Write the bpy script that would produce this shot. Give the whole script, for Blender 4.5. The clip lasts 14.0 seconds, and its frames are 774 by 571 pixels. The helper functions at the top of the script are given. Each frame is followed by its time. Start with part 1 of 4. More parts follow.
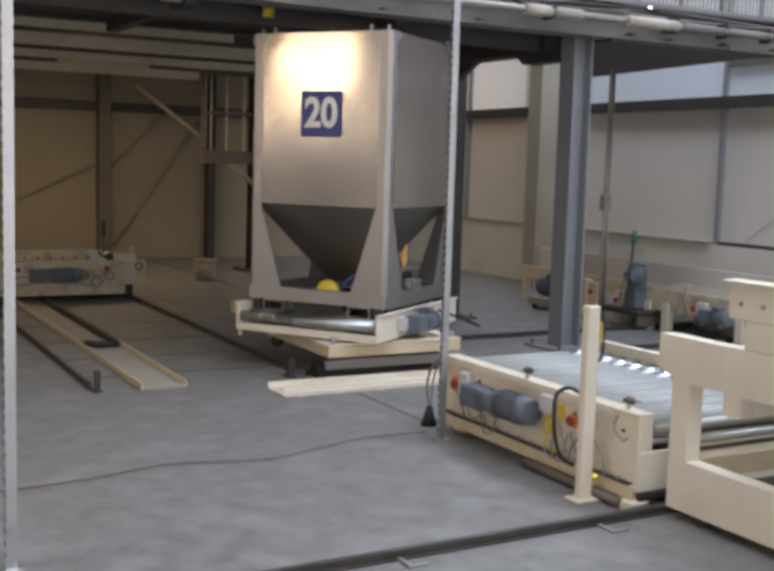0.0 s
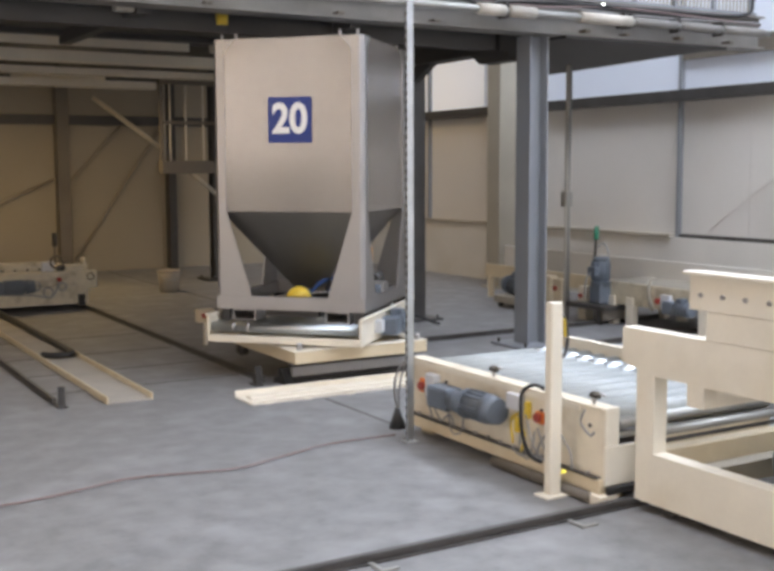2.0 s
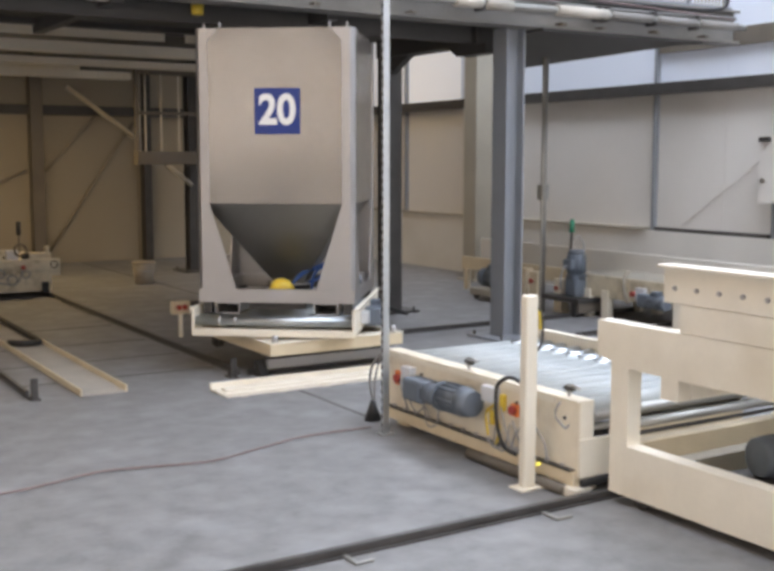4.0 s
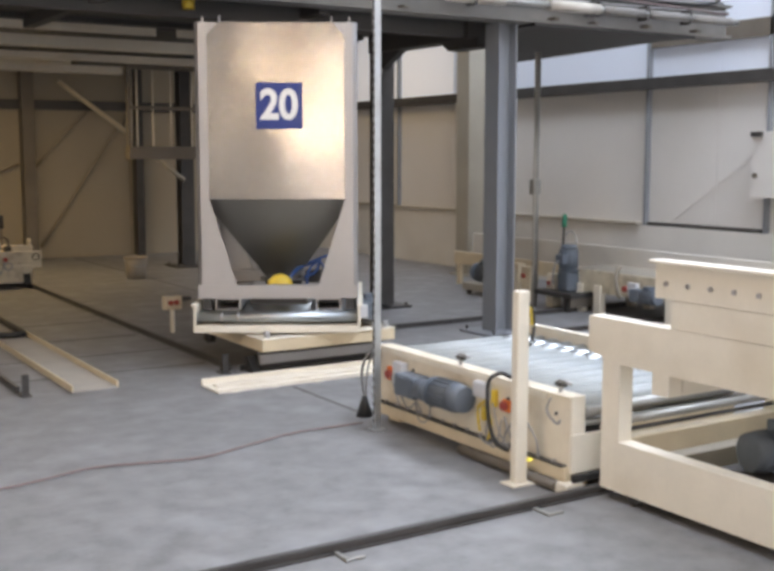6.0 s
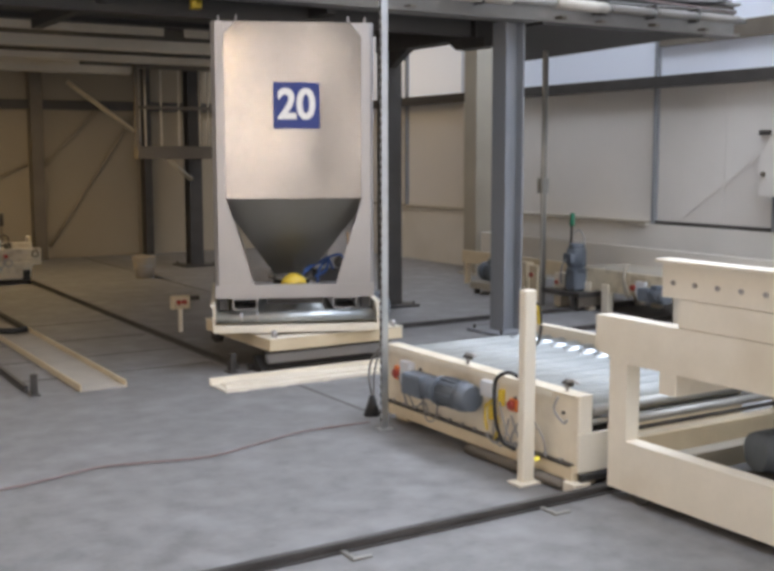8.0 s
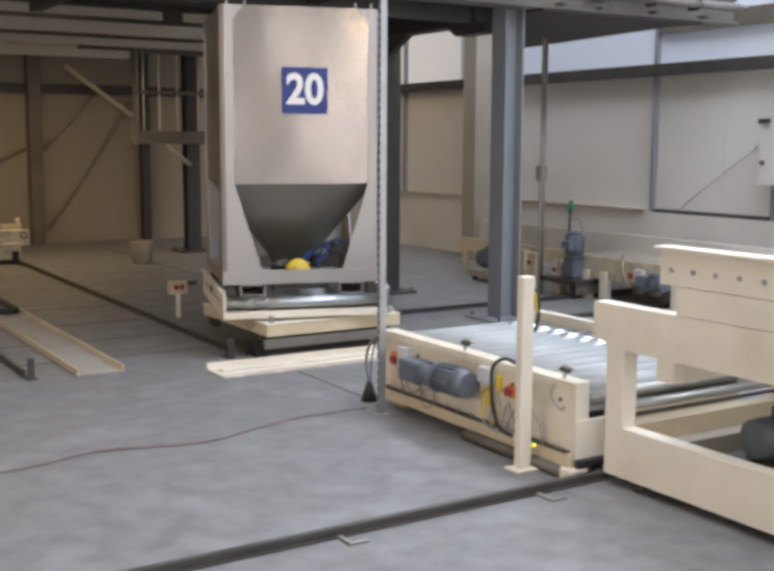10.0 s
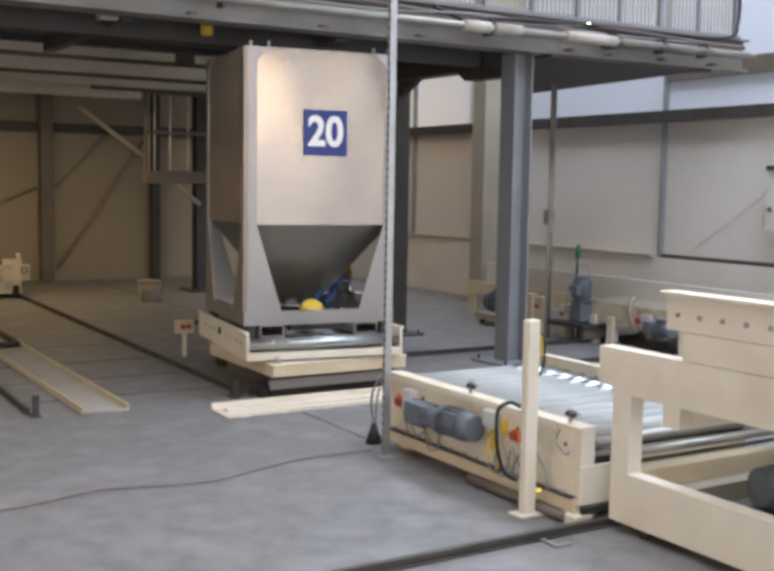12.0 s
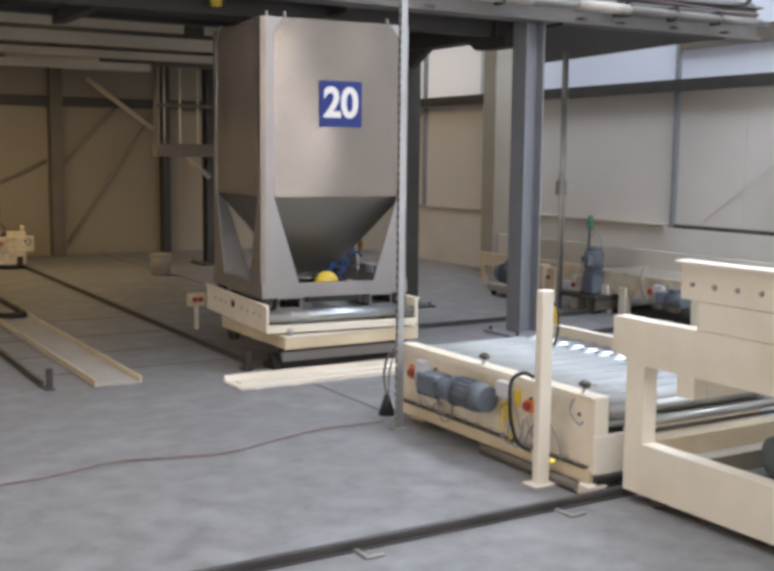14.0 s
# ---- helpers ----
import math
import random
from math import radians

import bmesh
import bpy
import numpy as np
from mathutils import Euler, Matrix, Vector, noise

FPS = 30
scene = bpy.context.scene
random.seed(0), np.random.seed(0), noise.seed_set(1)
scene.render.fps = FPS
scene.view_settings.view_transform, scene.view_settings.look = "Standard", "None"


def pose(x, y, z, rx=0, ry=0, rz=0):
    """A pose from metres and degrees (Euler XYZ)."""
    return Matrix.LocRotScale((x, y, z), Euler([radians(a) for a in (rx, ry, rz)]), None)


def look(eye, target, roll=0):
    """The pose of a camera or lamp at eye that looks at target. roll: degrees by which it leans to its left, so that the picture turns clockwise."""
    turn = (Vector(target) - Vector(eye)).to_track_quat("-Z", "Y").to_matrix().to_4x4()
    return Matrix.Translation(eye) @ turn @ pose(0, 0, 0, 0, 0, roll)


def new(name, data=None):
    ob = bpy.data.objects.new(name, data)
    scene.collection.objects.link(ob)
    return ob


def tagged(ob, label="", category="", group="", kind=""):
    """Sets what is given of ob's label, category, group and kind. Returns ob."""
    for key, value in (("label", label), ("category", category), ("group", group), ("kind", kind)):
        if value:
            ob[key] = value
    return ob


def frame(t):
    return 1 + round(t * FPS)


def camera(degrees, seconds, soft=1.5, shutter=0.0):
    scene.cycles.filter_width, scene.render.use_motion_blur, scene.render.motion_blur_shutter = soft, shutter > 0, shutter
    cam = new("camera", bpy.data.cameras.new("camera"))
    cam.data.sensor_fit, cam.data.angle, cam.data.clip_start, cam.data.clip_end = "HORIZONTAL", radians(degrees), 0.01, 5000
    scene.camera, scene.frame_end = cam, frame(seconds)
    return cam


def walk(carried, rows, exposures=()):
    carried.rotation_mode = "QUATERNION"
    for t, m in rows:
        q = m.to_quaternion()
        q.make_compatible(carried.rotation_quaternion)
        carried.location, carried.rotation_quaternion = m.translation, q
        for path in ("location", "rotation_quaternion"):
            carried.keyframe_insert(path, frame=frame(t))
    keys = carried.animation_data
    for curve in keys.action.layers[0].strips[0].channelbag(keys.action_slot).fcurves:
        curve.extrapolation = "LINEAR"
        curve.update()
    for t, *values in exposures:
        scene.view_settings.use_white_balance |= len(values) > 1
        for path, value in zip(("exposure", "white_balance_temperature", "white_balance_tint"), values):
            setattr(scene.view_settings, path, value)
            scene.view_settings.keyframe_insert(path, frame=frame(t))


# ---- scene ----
cam = camera(39.10, 14.0, soft=3.8)
PATH = [
    (0.0, look((-0.057, -0.004, 1.626), (3.768, 6.968, 0.751), 1.71)),
    (0.5, look((-0.042, 0.006, 1.619), (3.837, 6.946, 0.727), 1.68)),
    (1.0, look((-0.031, 0.005, 1.618), (3.867, 6.938, 0.761), 1.09)),
    (1.5, look((-0.025, 0.000, 1.620), (3.917, 6.912, 0.789), 0.55)),
    (2.0, look((-0.024, -0.006, 1.623), (4.006, 6.853, 0.778), -0.23)),
    (2.5, look((-0.020, -0.005, 1.620), (4.087, 6.809, 0.785), 0.65)),
    (3.0, look((-0.019, -0.003, 1.620), (4.110, 6.795, 0.759), 0.30)),
    (5.5, look((0.001, 0.005, 1.631), (4.202, 6.748, 0.688), 0.08)),
    (6.0, look((0.003, 0.006, 1.628), (4.215, 6.742, 0.685), 0.03)),
    (6.5, look((0.000, -0.000, 1.628), (4.208, 6.734, 0.654), 0.03)),
    (7.0, look((0.001, 0.007, 1.629), (4.202, 6.745, 0.655), 0.10)),
    (7.5, look((0.002, -0.001, 1.630), (4.180, 6.756, 0.683), 0.26)),
    (8.0, look((0.007, -0.001, 1.630), (4.166, 6.766, 0.680), -0.09)),
    (10.5, look((0.011, 0.009, 1.620), (4.189, 6.749, 0.560), 0.46)),
    (11.0, look((0.014, 0.014, 1.620), (4.194, 6.752, 0.564), 0.76)),
    (11.5, look((0.007, 0.014, 1.621), (4.056, 6.868, 0.825), 0.02)),
    (12.0, look((0.021, 0.002, 1.618), (4.153, 6.813, 0.882), 0.95)),
    (12.5, look((0.022, 0.003, 1.618), (4.160, 6.801, 0.811), 1.40)),
    (13.0, look((0.012, 0.005, 1.618), (4.110, 6.831, 0.840), 0.94)),
    (13.5, look((0.014, 0.014, 1.615), (4.155, 6.807, 0.779), 0.95)),
    (14.0, look((0.017, 0.019, 1.609), (4.076, 6.849, 0.672), 0.60)),
]
EXPOSURES = [(0.0, -0.48, 6500, 15), (0.5, -0.33, 6500, 15), (1.0, -0.15, 6500, 15), (1.5, 0.05, 6500, 15), (2.0, 0.06, 6500, 15), (2.5, 0.03, 6500, 15), (3.0, 0.07, 6500, 15), (5.5, 0.05, 6500, 15), (6.0, 0.05, 6500, 15), (6.5, -0.03, 6500, 15), (7.0, -0.46, 6500, 15), (7.5, -0.44, 6500, 15), (8.0, -0.15, 6500, 15), (10.5, -0.11, 6500, 15), (11.0, -0.46, 6500, 15), (11.5, -0.34, 6500, 15), (12.0, -0.15, 6500, 15), (12.5, -0.13, 6500, 15), (13.0, -0.15, 6500, 15), (13.5, -0.12, 6500, 15), (14.0, -0.10, 6500, 15)]
walk(cam, PATH, EXPOSURES)
TURNS = [(0.0, -54.8), (0.5, -52.6), (1.0, -50.4), (1.5, -48.3), (2.0, -46.4), (2.5, -44.3), (3.0, -42.0), (5.5, -32.5), (6.0, -30.6), (6.5, -28.9), (7.0, -27.2), (7.5, -25.4), (8.0, -23.5), (10.5, -14.5), (11.0, -12.1), (11.5, -9.7), (12.0, -8.2), (12.5, -7.6), (13.0, -6.8), (13.5, -5.9), (14.0, -4.6)]

# ---- light ----
world = bpy.data.worlds.new("world")
scene.world = world
world.use_nodes = True
wn = world.node_tree.nodes
sky = wn.new("ShaderNodeTexSky")
sky.sky_type, sky.sun_disc = "NISHITA", False
sky.sun_elevation, sky.sun_rotation = radians(35), radians(200)
world.node_tree.links.new(sky.outputs[0], wn["Background"].inputs[0])
wn["Background"].inputs[1].default_value = 0.1


def area(name, m, sx, sy, watts, colour, spread=180):
    d = bpy.data.lights.new(name, "AREA")
    d.shape, d.size, d.size_y, d.energy, d.color, d.spread = "RECTANGLE", sx, sy, watts, colour, radians(spread)
    ob = new(name, d)
    ob.matrix_basis = m
    return ob


# daylight from assumed rooflights overhead and from an added, unseen gate and windows
area("rooflight_lamp", pose(3.2, 0.0, 7.6), 7.0, 6.0, 275, (0.76, 0.88, 1.0), 135)
area("rooflight_lamp", pose(7.7, 6.5, 7.6), 2.4, 11.0, 600, (0.83, 0.915, 0.995))
area("gate_fill_lamp", pose(-3.2, -6.8, 2.3, 90, 0, 0), 5.4, 3.6, 105, (1.0, 0.97, 0.94))
area("gate_fill_lamp", pose(5.0, -6.8, 2.3, 90, 0, 0), 6.4, 3.6, 90, (1.0, 0.97, 0.94))
area("window_fill_lamp", pose(-8.8, 6.5, 3.0, 90, 0, -90), 9.0, 2.6, 28, (1.0, 0.95, 0.9))

# ---- materials ----


def material(name, base, rough=0.6, metal=0.0, scale=6.0, vary=0.12, bump=0.1, fine=60.0, dirt=None, dirt_amount=0.0, stretch=(1, 1, 1), spec=0.5, rough_vary=0.1):
    m = bpy.data.materials.new(name)
    m.use_nodes = True
    n, l = m.node_tree.nodes, m.node_tree.links
    bsdf = n["Principled BSDF"]
    geo = n.new("ShaderNodeTexCoord")
    mp = n.new("ShaderNodeMapping")
    mp.inputs["Scale"].default_value = stretch
    l.new(geo.outputs["Object"], mp.inputs[0])
    a = n.new("ShaderNodeTexNoise")
    a.inputs["Scale"].default_value, a.inputs["Detail"].default_value = scale, 6
    b = n.new("ShaderNodeTexNoise")
    b.inputs["Scale"].default_value, b.inputs["Detail"].default_value = fine, 4
    l.new(mp.outputs[0], a.inputs["Vector"])
    l.new(mp.outputs[0], b.inputs["Vector"])
    mix = n.new("ShaderNodeMix")
    mix.data_type = "RGBA"
    lo = tuple(c * (1 - vary) for c in base)
    hi = tuple(min(1, c * (1 + vary)) for c in base)
    mix.inputs[6].default_value, mix.inputs[7].default_value = (*lo, 1), (*hi, 1)
    add = n.new("ShaderNodeMath")
    add.operation = "MULTIPLY_ADD"
    l.new(b.outputs[0], add.inputs[0])
    add.inputs[1].default_value = 0.4
    sub = n.new("ShaderNodeMath")
    sub.operation = "MULTIPLY_ADD"
    l.new(a.outputs[0], sub.inputs[0])
    sub.inputs[1].default_value, sub.inputs[2].default_value = 1.6, -0.5
    l.new(sub.outputs[0], add.inputs[2])
    l.new(add.outputs[0], mix.inputs[0])
    out = mix.outputs[2]
    if dirt:
        c = n.new("ShaderNodeTexNoise")
        c.inputs["Scale"].default_value, c.inputs["Detail"].default_value = scale * 0.45, 8
        l.new(geo.outputs["Object"], c.inputs["Vector"])
        r = n.new("ShaderNodeMapRange")
        r.inputs[1].default_value, r.inputs[2].default_value, r.inputs[4].default_value = 0.5, 0.75, dirt_amount
        l.new(c.outputs[0], r.inputs[0])
        d = n.new("ShaderNodeMix")
        d.data_type = "RGBA"
        l.new(r.outputs[0], d.inputs[0])
        l.new(out, d.inputs[6])
        d.inputs[7].default_value = (*dirt, 1)
        out = d.outputs[2]
    l.new(out, bsdf.inputs["Base Color"])
    rr = n.new("ShaderNodeMapRange")
    rr.inputs[3].default_value, rr.inputs[4].default_value = max(0.03, rough - rough_vary), min(1, rough + rough_vary)
    l.new(a.outputs[0], rr.inputs[0])
    l.new(rr.outputs[0], bsdf.inputs["Roughness"])
    bsdf.inputs["Metallic"].default_value = metal
    bsdf.inputs["Specular IOR Level"].default_value = spec
    if bump:
        bp = n.new("ShaderNodeBump")
        bp.inputs["Strength"].default_value, bp.inputs["Distance"].default_value = bump, 0.004
        l.new(add.outputs[0], bp.inputs["Height"])
        l.new(bp.outputs[0], bsdf.inputs["Normal"])
    return m


def glow(name, colour, strength):
    m = bpy.data.materials.new(name)
    m.use_nodes = True
    bsdf = m.node_tree.nodes["Principled BSDF"]
    bsdf.inputs["Base Color"].default_value = (*colour, 1)
    bsdf.inputs["Emission Color"].default_value = (*colour, 1)
    bsdf.inputs["Emission Strength"].default_value = strength
    return m


CONCRETE = material("concrete", (0.200, 0.199, 0.202), 0.6, 0, 7.0, 0.30, 0.12, 34, (0.32, 0.32, 0.33), 0.6)
CREAM = material("cream_paint", (0.79, 0.735, 0.62), 0.55, 0, 5, 0.06, 0.05, 40, (0.52, 0.42, 0.26), 0.3)
CREAM_DIRTY = material("oil_stained_cream_paint", (0.60, 0.535, 0.40), 0.5, 0, 14, 0.15, 0.08, 50, (0.20, 0.155, 0.095), 0.75)
CREAM_WORN_SHADE = material("worn_cream_with_warm_shade", (0.66, 0.565, 0.40), 0.5, 0, 4, 0.10, 0.08, 40, (0.35, 0.26, 0.14), 0.4)
STEEL = material("stainless_sheet", (0.72, 0.665, 0.61), 0.19, 0.74, 1.2, 0.05, 0.05, 30, rough_vary=0.025)
STEEL_DULL = material("dull_stainless", (0.47, 0.46, 0.455), 0.45, 1.0, 2.5, 0.08, 0.05, 50)
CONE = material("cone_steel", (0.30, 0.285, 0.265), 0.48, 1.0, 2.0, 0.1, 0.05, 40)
ZINC = material("galvanised", (0.66, 0.69, 0.71), 0.42, 1.0, 9, 0.12, 0.04, 70)
COLUMN = material("grey_column_paint", (0.235, 0.25, 0.275), 0.45, 0, 2, 0.08, 0.05, 30, (0.38, 0.37, 0.35), 0.25)
COLUMN_BEIGE = material("dusty_beige_steel_and_shade", (0.36, 0.33, 0.27), 0.6, 0, 2, 0.12, 0.05, 30)
DARK = material("dark_steel", (0.055, 0.052, 0.05), 0.5, 0, 5, 0.3, 0.1, 50)
DECK = material("dark_deck_steel", (0.06, 0.058, 0.057), 0.65, 0, 2, 0.25, 0.1, 40)
RAIL = material("rail_steel", (0.078, 0.074, 0.072), 0.5, 0.2, 6, 0.3, 0.1, 60)
BLACK = material("black_rubber", (0.02, 0.02, 0.02), 0.6, 0, 8, 0.2, 0.05, 60)
MOTOR = material("blue_grey_motor_paint", (0.125, 0.15, 0.185), 0.5, 0, 7, 0.15, 0.1, 50, (0.25, 0.25, 0.25), 0.3)
PANEL = material("wall_panel", (0.67, 0.645, 0.615), 0.6, 0, 0.8, 0.05, 0.05, 20, (0.50, 0.47, 0.42), 0.35)
UPPER = material("upper_wall_panel", (0.74, 0.77, 0.83), 0.55, 0, 0.8, 0.04, 0.05, 20)
PLINTH = material("plinth_concrete", (0.66, 0.64, 0.60), 0.75, 0, 1.5, 0.08, 0.1, 30, (0.45, 0.40, 0.32), 0.35)
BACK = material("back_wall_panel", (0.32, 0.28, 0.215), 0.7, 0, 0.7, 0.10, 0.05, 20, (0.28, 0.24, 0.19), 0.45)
PIPE = material("white_lagging", (0.47, 0.44, 0.385), 0.5, 0.0, 5, 0.12, 0.1, 20, (0.20, 0.185, 0.16), 0.85)
BLUE_SIGN = material("blue_sign_enamel", (0.013, 0.036, 0.205), 0.35, 0, 8, 0.08, 0.0)
WHITE = material("white_paint", (0.82, 0.82, 0.80), 0.45, 0, 8, 0.03, 0.02)
YELLOW = material("yellow_plastic", (0.68, 0.49, 0.05), 0.45, 0, 6, 0.1, 0.05)
RED = material("red_plastic", (0.36, 0.05, 0.035), 0.4, 0, 6, 0.1, 0.02)
ORANGE = material("orange_plastic", (0.75, 0.20, 0.04), 0.45, 0, 6, 0.1, 0.02)
ORANGE_TAG = material("faded_orange_card", (0.56, 0.30, 0.10), 0.6, 0, 6, 0.15, 0.02)
GREEN = material("green_plastic", (0.03, 0.22, 0.13), 0.45, 0, 6, 0.1, 0.02)
BLUE = material("blue_hose", (0.02, 0.07, 0.24), 0.4, 0, 6, 0.1, 0.02)
BOX = material("light_grey_plastic", (0.60, 0.61, 0.63), 0.5, 0, 6, 0.05, 0.02)
CABLE = material("reddish_cable_rubber", (0.225, 0.165, 0.16), 0.6, 0, 10, 0.2, 0.05)
ROOF = material("roof_sheet", (0.45, 0.45, 0.46), 0.6, 0, 1, 0.1, 0.05)
GREYCABLE = material("grey_cable", (0.30, 0.30, 0.30), 0.55, 0, 8, 0.1, 0.02)
BEAM = material("dusty_white_beam", (0.62, 0.57, 0.47), 0.6, 0, 1.5, 0.12, 0.05, 20, (0.38, 0.34, 0.27), 0.5)
ROLLER = material("zinc_roller", (0.46, 0.49, 0.50), 0.36, 1.0, 12, 0.1, 0.03, 80)
BED = material("pale_roller_coating", (0.37, 0.395, 0.395), 0.42, 0.0, 12, 0.08, 0.03, 80, spec=0.4)
DUSTY = material("dusty_dark_steel", (0.15, 0.13, 0.105), 0.6, 0, 2, 0.2, 0.05, 30)
DUST = material("dusty_tray_bottom", (0.42, 0.39, 0.34), 0.7, 0, 4, 0.15, 0.08, 40, (0.28, 0.27, 0.26), 0.5)
DIRTY = material("dirty_grey_beam_paint", (0.185, 0.178, 0.168), 0.55, 0, 2.5, 0.2, 0.08, 30, (0.42, 0.40, 0.36), 0.55)
CONDUIT = material("grey_conduit", (0.33, 0.33, 0.31), 0.45, 0.5, 5, 0.15, 0.03)
BUCKET = material("dirty_white_bucket", (0.33, 0.29, 0.235), 0.6, 0, 4, 0.15, 0.05)
JOINT = material("dark_floor_joint", (0.13, 0.125, 0.12), 0.8, 0, 6, 0.2, 0.05)
WARM = glow("warm_lamp_glass", (1.0, 0.74, 0.42), 9)
COOL = glow("rooflight_glass", (0.86, 0.92, 1.0), 2.2)
# glow for the added gate and window panels, in two strengths
FILL_GLOW = glow("fill_glow_panel", (1.0, 0.94, 0.86), 0.65)
FILL_GLOW_DIM = glow("dim_fill_glow_panel", (1.0, 0.95, 0.9), 0.5)
# wall panels that glow in place of daylight falling on them
UPPER_GLOW_BRIGHT = glow("bright_glow_upper_panel", (0.80, 0.82, 0.85), 0.30)
UPPER_GLOW = glow("glow_upper_panel", (0.62, 0.67, 0.76), 0.11)
SPARK = glow("small_lamp_glass", (0.9, 1.0, 0.85), 8)
MARKER = glow("yellow_marker_glass", (0.95, 0.85, 0.10), 1.1)
CREAM_USED = material("handled_cream_paint", (0.76, 0.69, 0.555), 0.5, 0, 9, 0.08, 0.06, 45, (0.40, 0.30, 0.18), 0.5)

# ---- mesh helpers ----


def box_(bm, x0, x1, y0, y1, z0, z1, bevel=0.0):
    r = bmesh.ops.create_cube(bm, size=1, matrix=Matrix.Translation(((x0 + x1) / 2, (y0 + y1) / 2, (z0 + z1) / 2)) @ Matrix.Diagonal((abs(x1 - x0), abs(y1 - y0), abs(z1 - z0), 1)))
    if bevel:
        es = list({e for v in r["verts"] for e in v.link_edges})
        bmesh.ops.bevel(bm, geom=es, offset=bevel, segments=2, affect="EDGES", profile=0.5)
    return bm


def box(x0, x1, y0, y1, z0, z1, bevel=0.004):
    return box_(bmesh.new(), x0, x1, y0, y1, z0, z1, bevel)


def rod_(bm, a, b, r, seg=14, r2=None, cap=True):
    a, b = Vector(a), Vector(b)
    m = Matrix.Translation((a + b) / 2) @ (b - a).to_track_quat("Z", "Y").to_matrix().to_4x4()
    res = bmesh.ops.create_cone(bm, cap_ends=cap, segments=seg, radius1=r, radius2=r if r2 is None else r2, depth=(b - a).length, matrix=m)
    for v in res["verts"]:
        for f in v.link_faces:
            if len(f.verts) == 4:
                f.smooth = True
    return bm


def rod(a, b, r, seg=14, r2=None):
    return rod_(bmesh.new(), a, b, r, seg, r2)


def prism_(bm, pts, axis, lo, hi):
    """A flat outline, pushed from lo to hi along the axis; the outline's two numbers are the other axes in order."""
    def at(p, h):
        v = list(p)
        v.insert("xyz".index(axis), h)
        return bm.verts.new(v)
    a, b = [at(p, lo) for p in pts], [at(p, hi) for p in pts]
    n = len(pts)
    fs = [bm.faces.new(a), bm.faces.new(b[::-1])]
    fs += [bm.faces.new((a[i], b[i], b[(i + 1) % n], a[(i + 1) % n])) for i in range(n)]
    bmesh.ops.recalc_face_normals(bm, faces=fs)
    return bm


def prism(pts, axis, lo, hi):
    return prism_(bmesh.new(), pts, axis, lo, hi)


def tube(points, r, seg=8, smooth=6):
    """A bent hose or cable through the points."""
    pts = [Vector(p) for p in points]
    out = []
    for i in range(len(pts) - 1):
        p0, p1, p2, p3 = pts[max(i - 1, 0)], pts[i], pts[i + 1], pts[min(i + 2, len(pts) - 1)]
        for k in range(smooth):
            t = k / smooth
            out.append(0.5 * (2 * p1 + (p2 - p0) * t + (2 * p0 - 5 * p1 + 4 * p2 - p3) * t * t + (3 * p1 - p0 - 3 * p2 + p3) * t ** 3))
    out.append(pts[-1])
    bm = bmesh.new()
    rings = []
    for i, p in enumerate(out):
        d = (out[min(i + 1, len(out) - 1)] - out[max(i - 1, 0)]).normalized()
        q = d.to_track_quat("Z", "Y")
        rings.append([bm.verts.new(p + q @ Vector((r * math.cos(2 * math.pi * k / seg), r * math.sin(2 * math.pi * k / seg), 0))) for k in range(seg)])
    for a, b in zip(rings, rings[1:]):
        for k in range(seg):
            f = bm.faces.new((a[k], a[(k + 1) % seg], b[(k + 1) % seg], b[k]))
            f.smooth = True
    bm.faces.new(rings[0][::-1]), bm.faces.new(rings[-1])
    return bm


def part(name, bm, mat, parent=None, label=""):
    me = bpy.data.meshes.new(name)
    bm.normal_update()
    bm.to_mesh(me)
    bm.free()
    me.materials.append(mat)
    ob = new(name, me)
    if parent:
        ob.parent = parent
    if label:
        ob["label"] = label
    return ob


def thing(name, label, category, m=None, group="", kind=""):
    ob = new(name)
    ob.empty_display_size = 0.1
    if m is not None:
        ob.matrix_basis = m
    return tagged(ob, label, category, group, kind)


def single(name, bm, mat, label, category, group="", kind=""):
    return tagged(part(name, bm, mat), label, category, group, kind)


def text_mesh(words, size):
    cu = bpy.data.curves.new("lettering", "FONT")
    cu.body, cu.size, cu.extrude, cu.align_x, cu.align_y, cu.offset = words, size, 0.001, "CENTER", "CENTER", size * 0.03
    ob = bpy.data.objects.new("lettering", cu)
    me = bpy.data.meshes.new_from_object(ob)
    bpy.data.objects.remove(ob)
    return me


# ---- structure ----
single("floor", box(-9, 9.6, -7, 17.8, -0.2, 0.0, 0), CONCRETE, "grey power-floated concrete hall floor with pale scuffs", "floor", kind="structure")
fj = bmesh.new()
for y0, y1, x in ((5.8, 6.84, 3.475), (10.4, 17.5, 5.0)):
    box_(fj, x - 0.012, x + 0.012, y0, y1, 0.0, 0.003)
for x0, x1, y in ((1.8, 3.3, 8.0), (1.8, 3.3, 8.75), (1.8, 3.3, 9.6), (1.8, 3.3, 10.6)):
    box_(fj, x0, x1, y - 0.012, y + 0.012, 0.0, 0.003)
single("floor_joint", fj, JOINT, "dark sawn joints in the concrete floor", "floor joint", kind="structure")

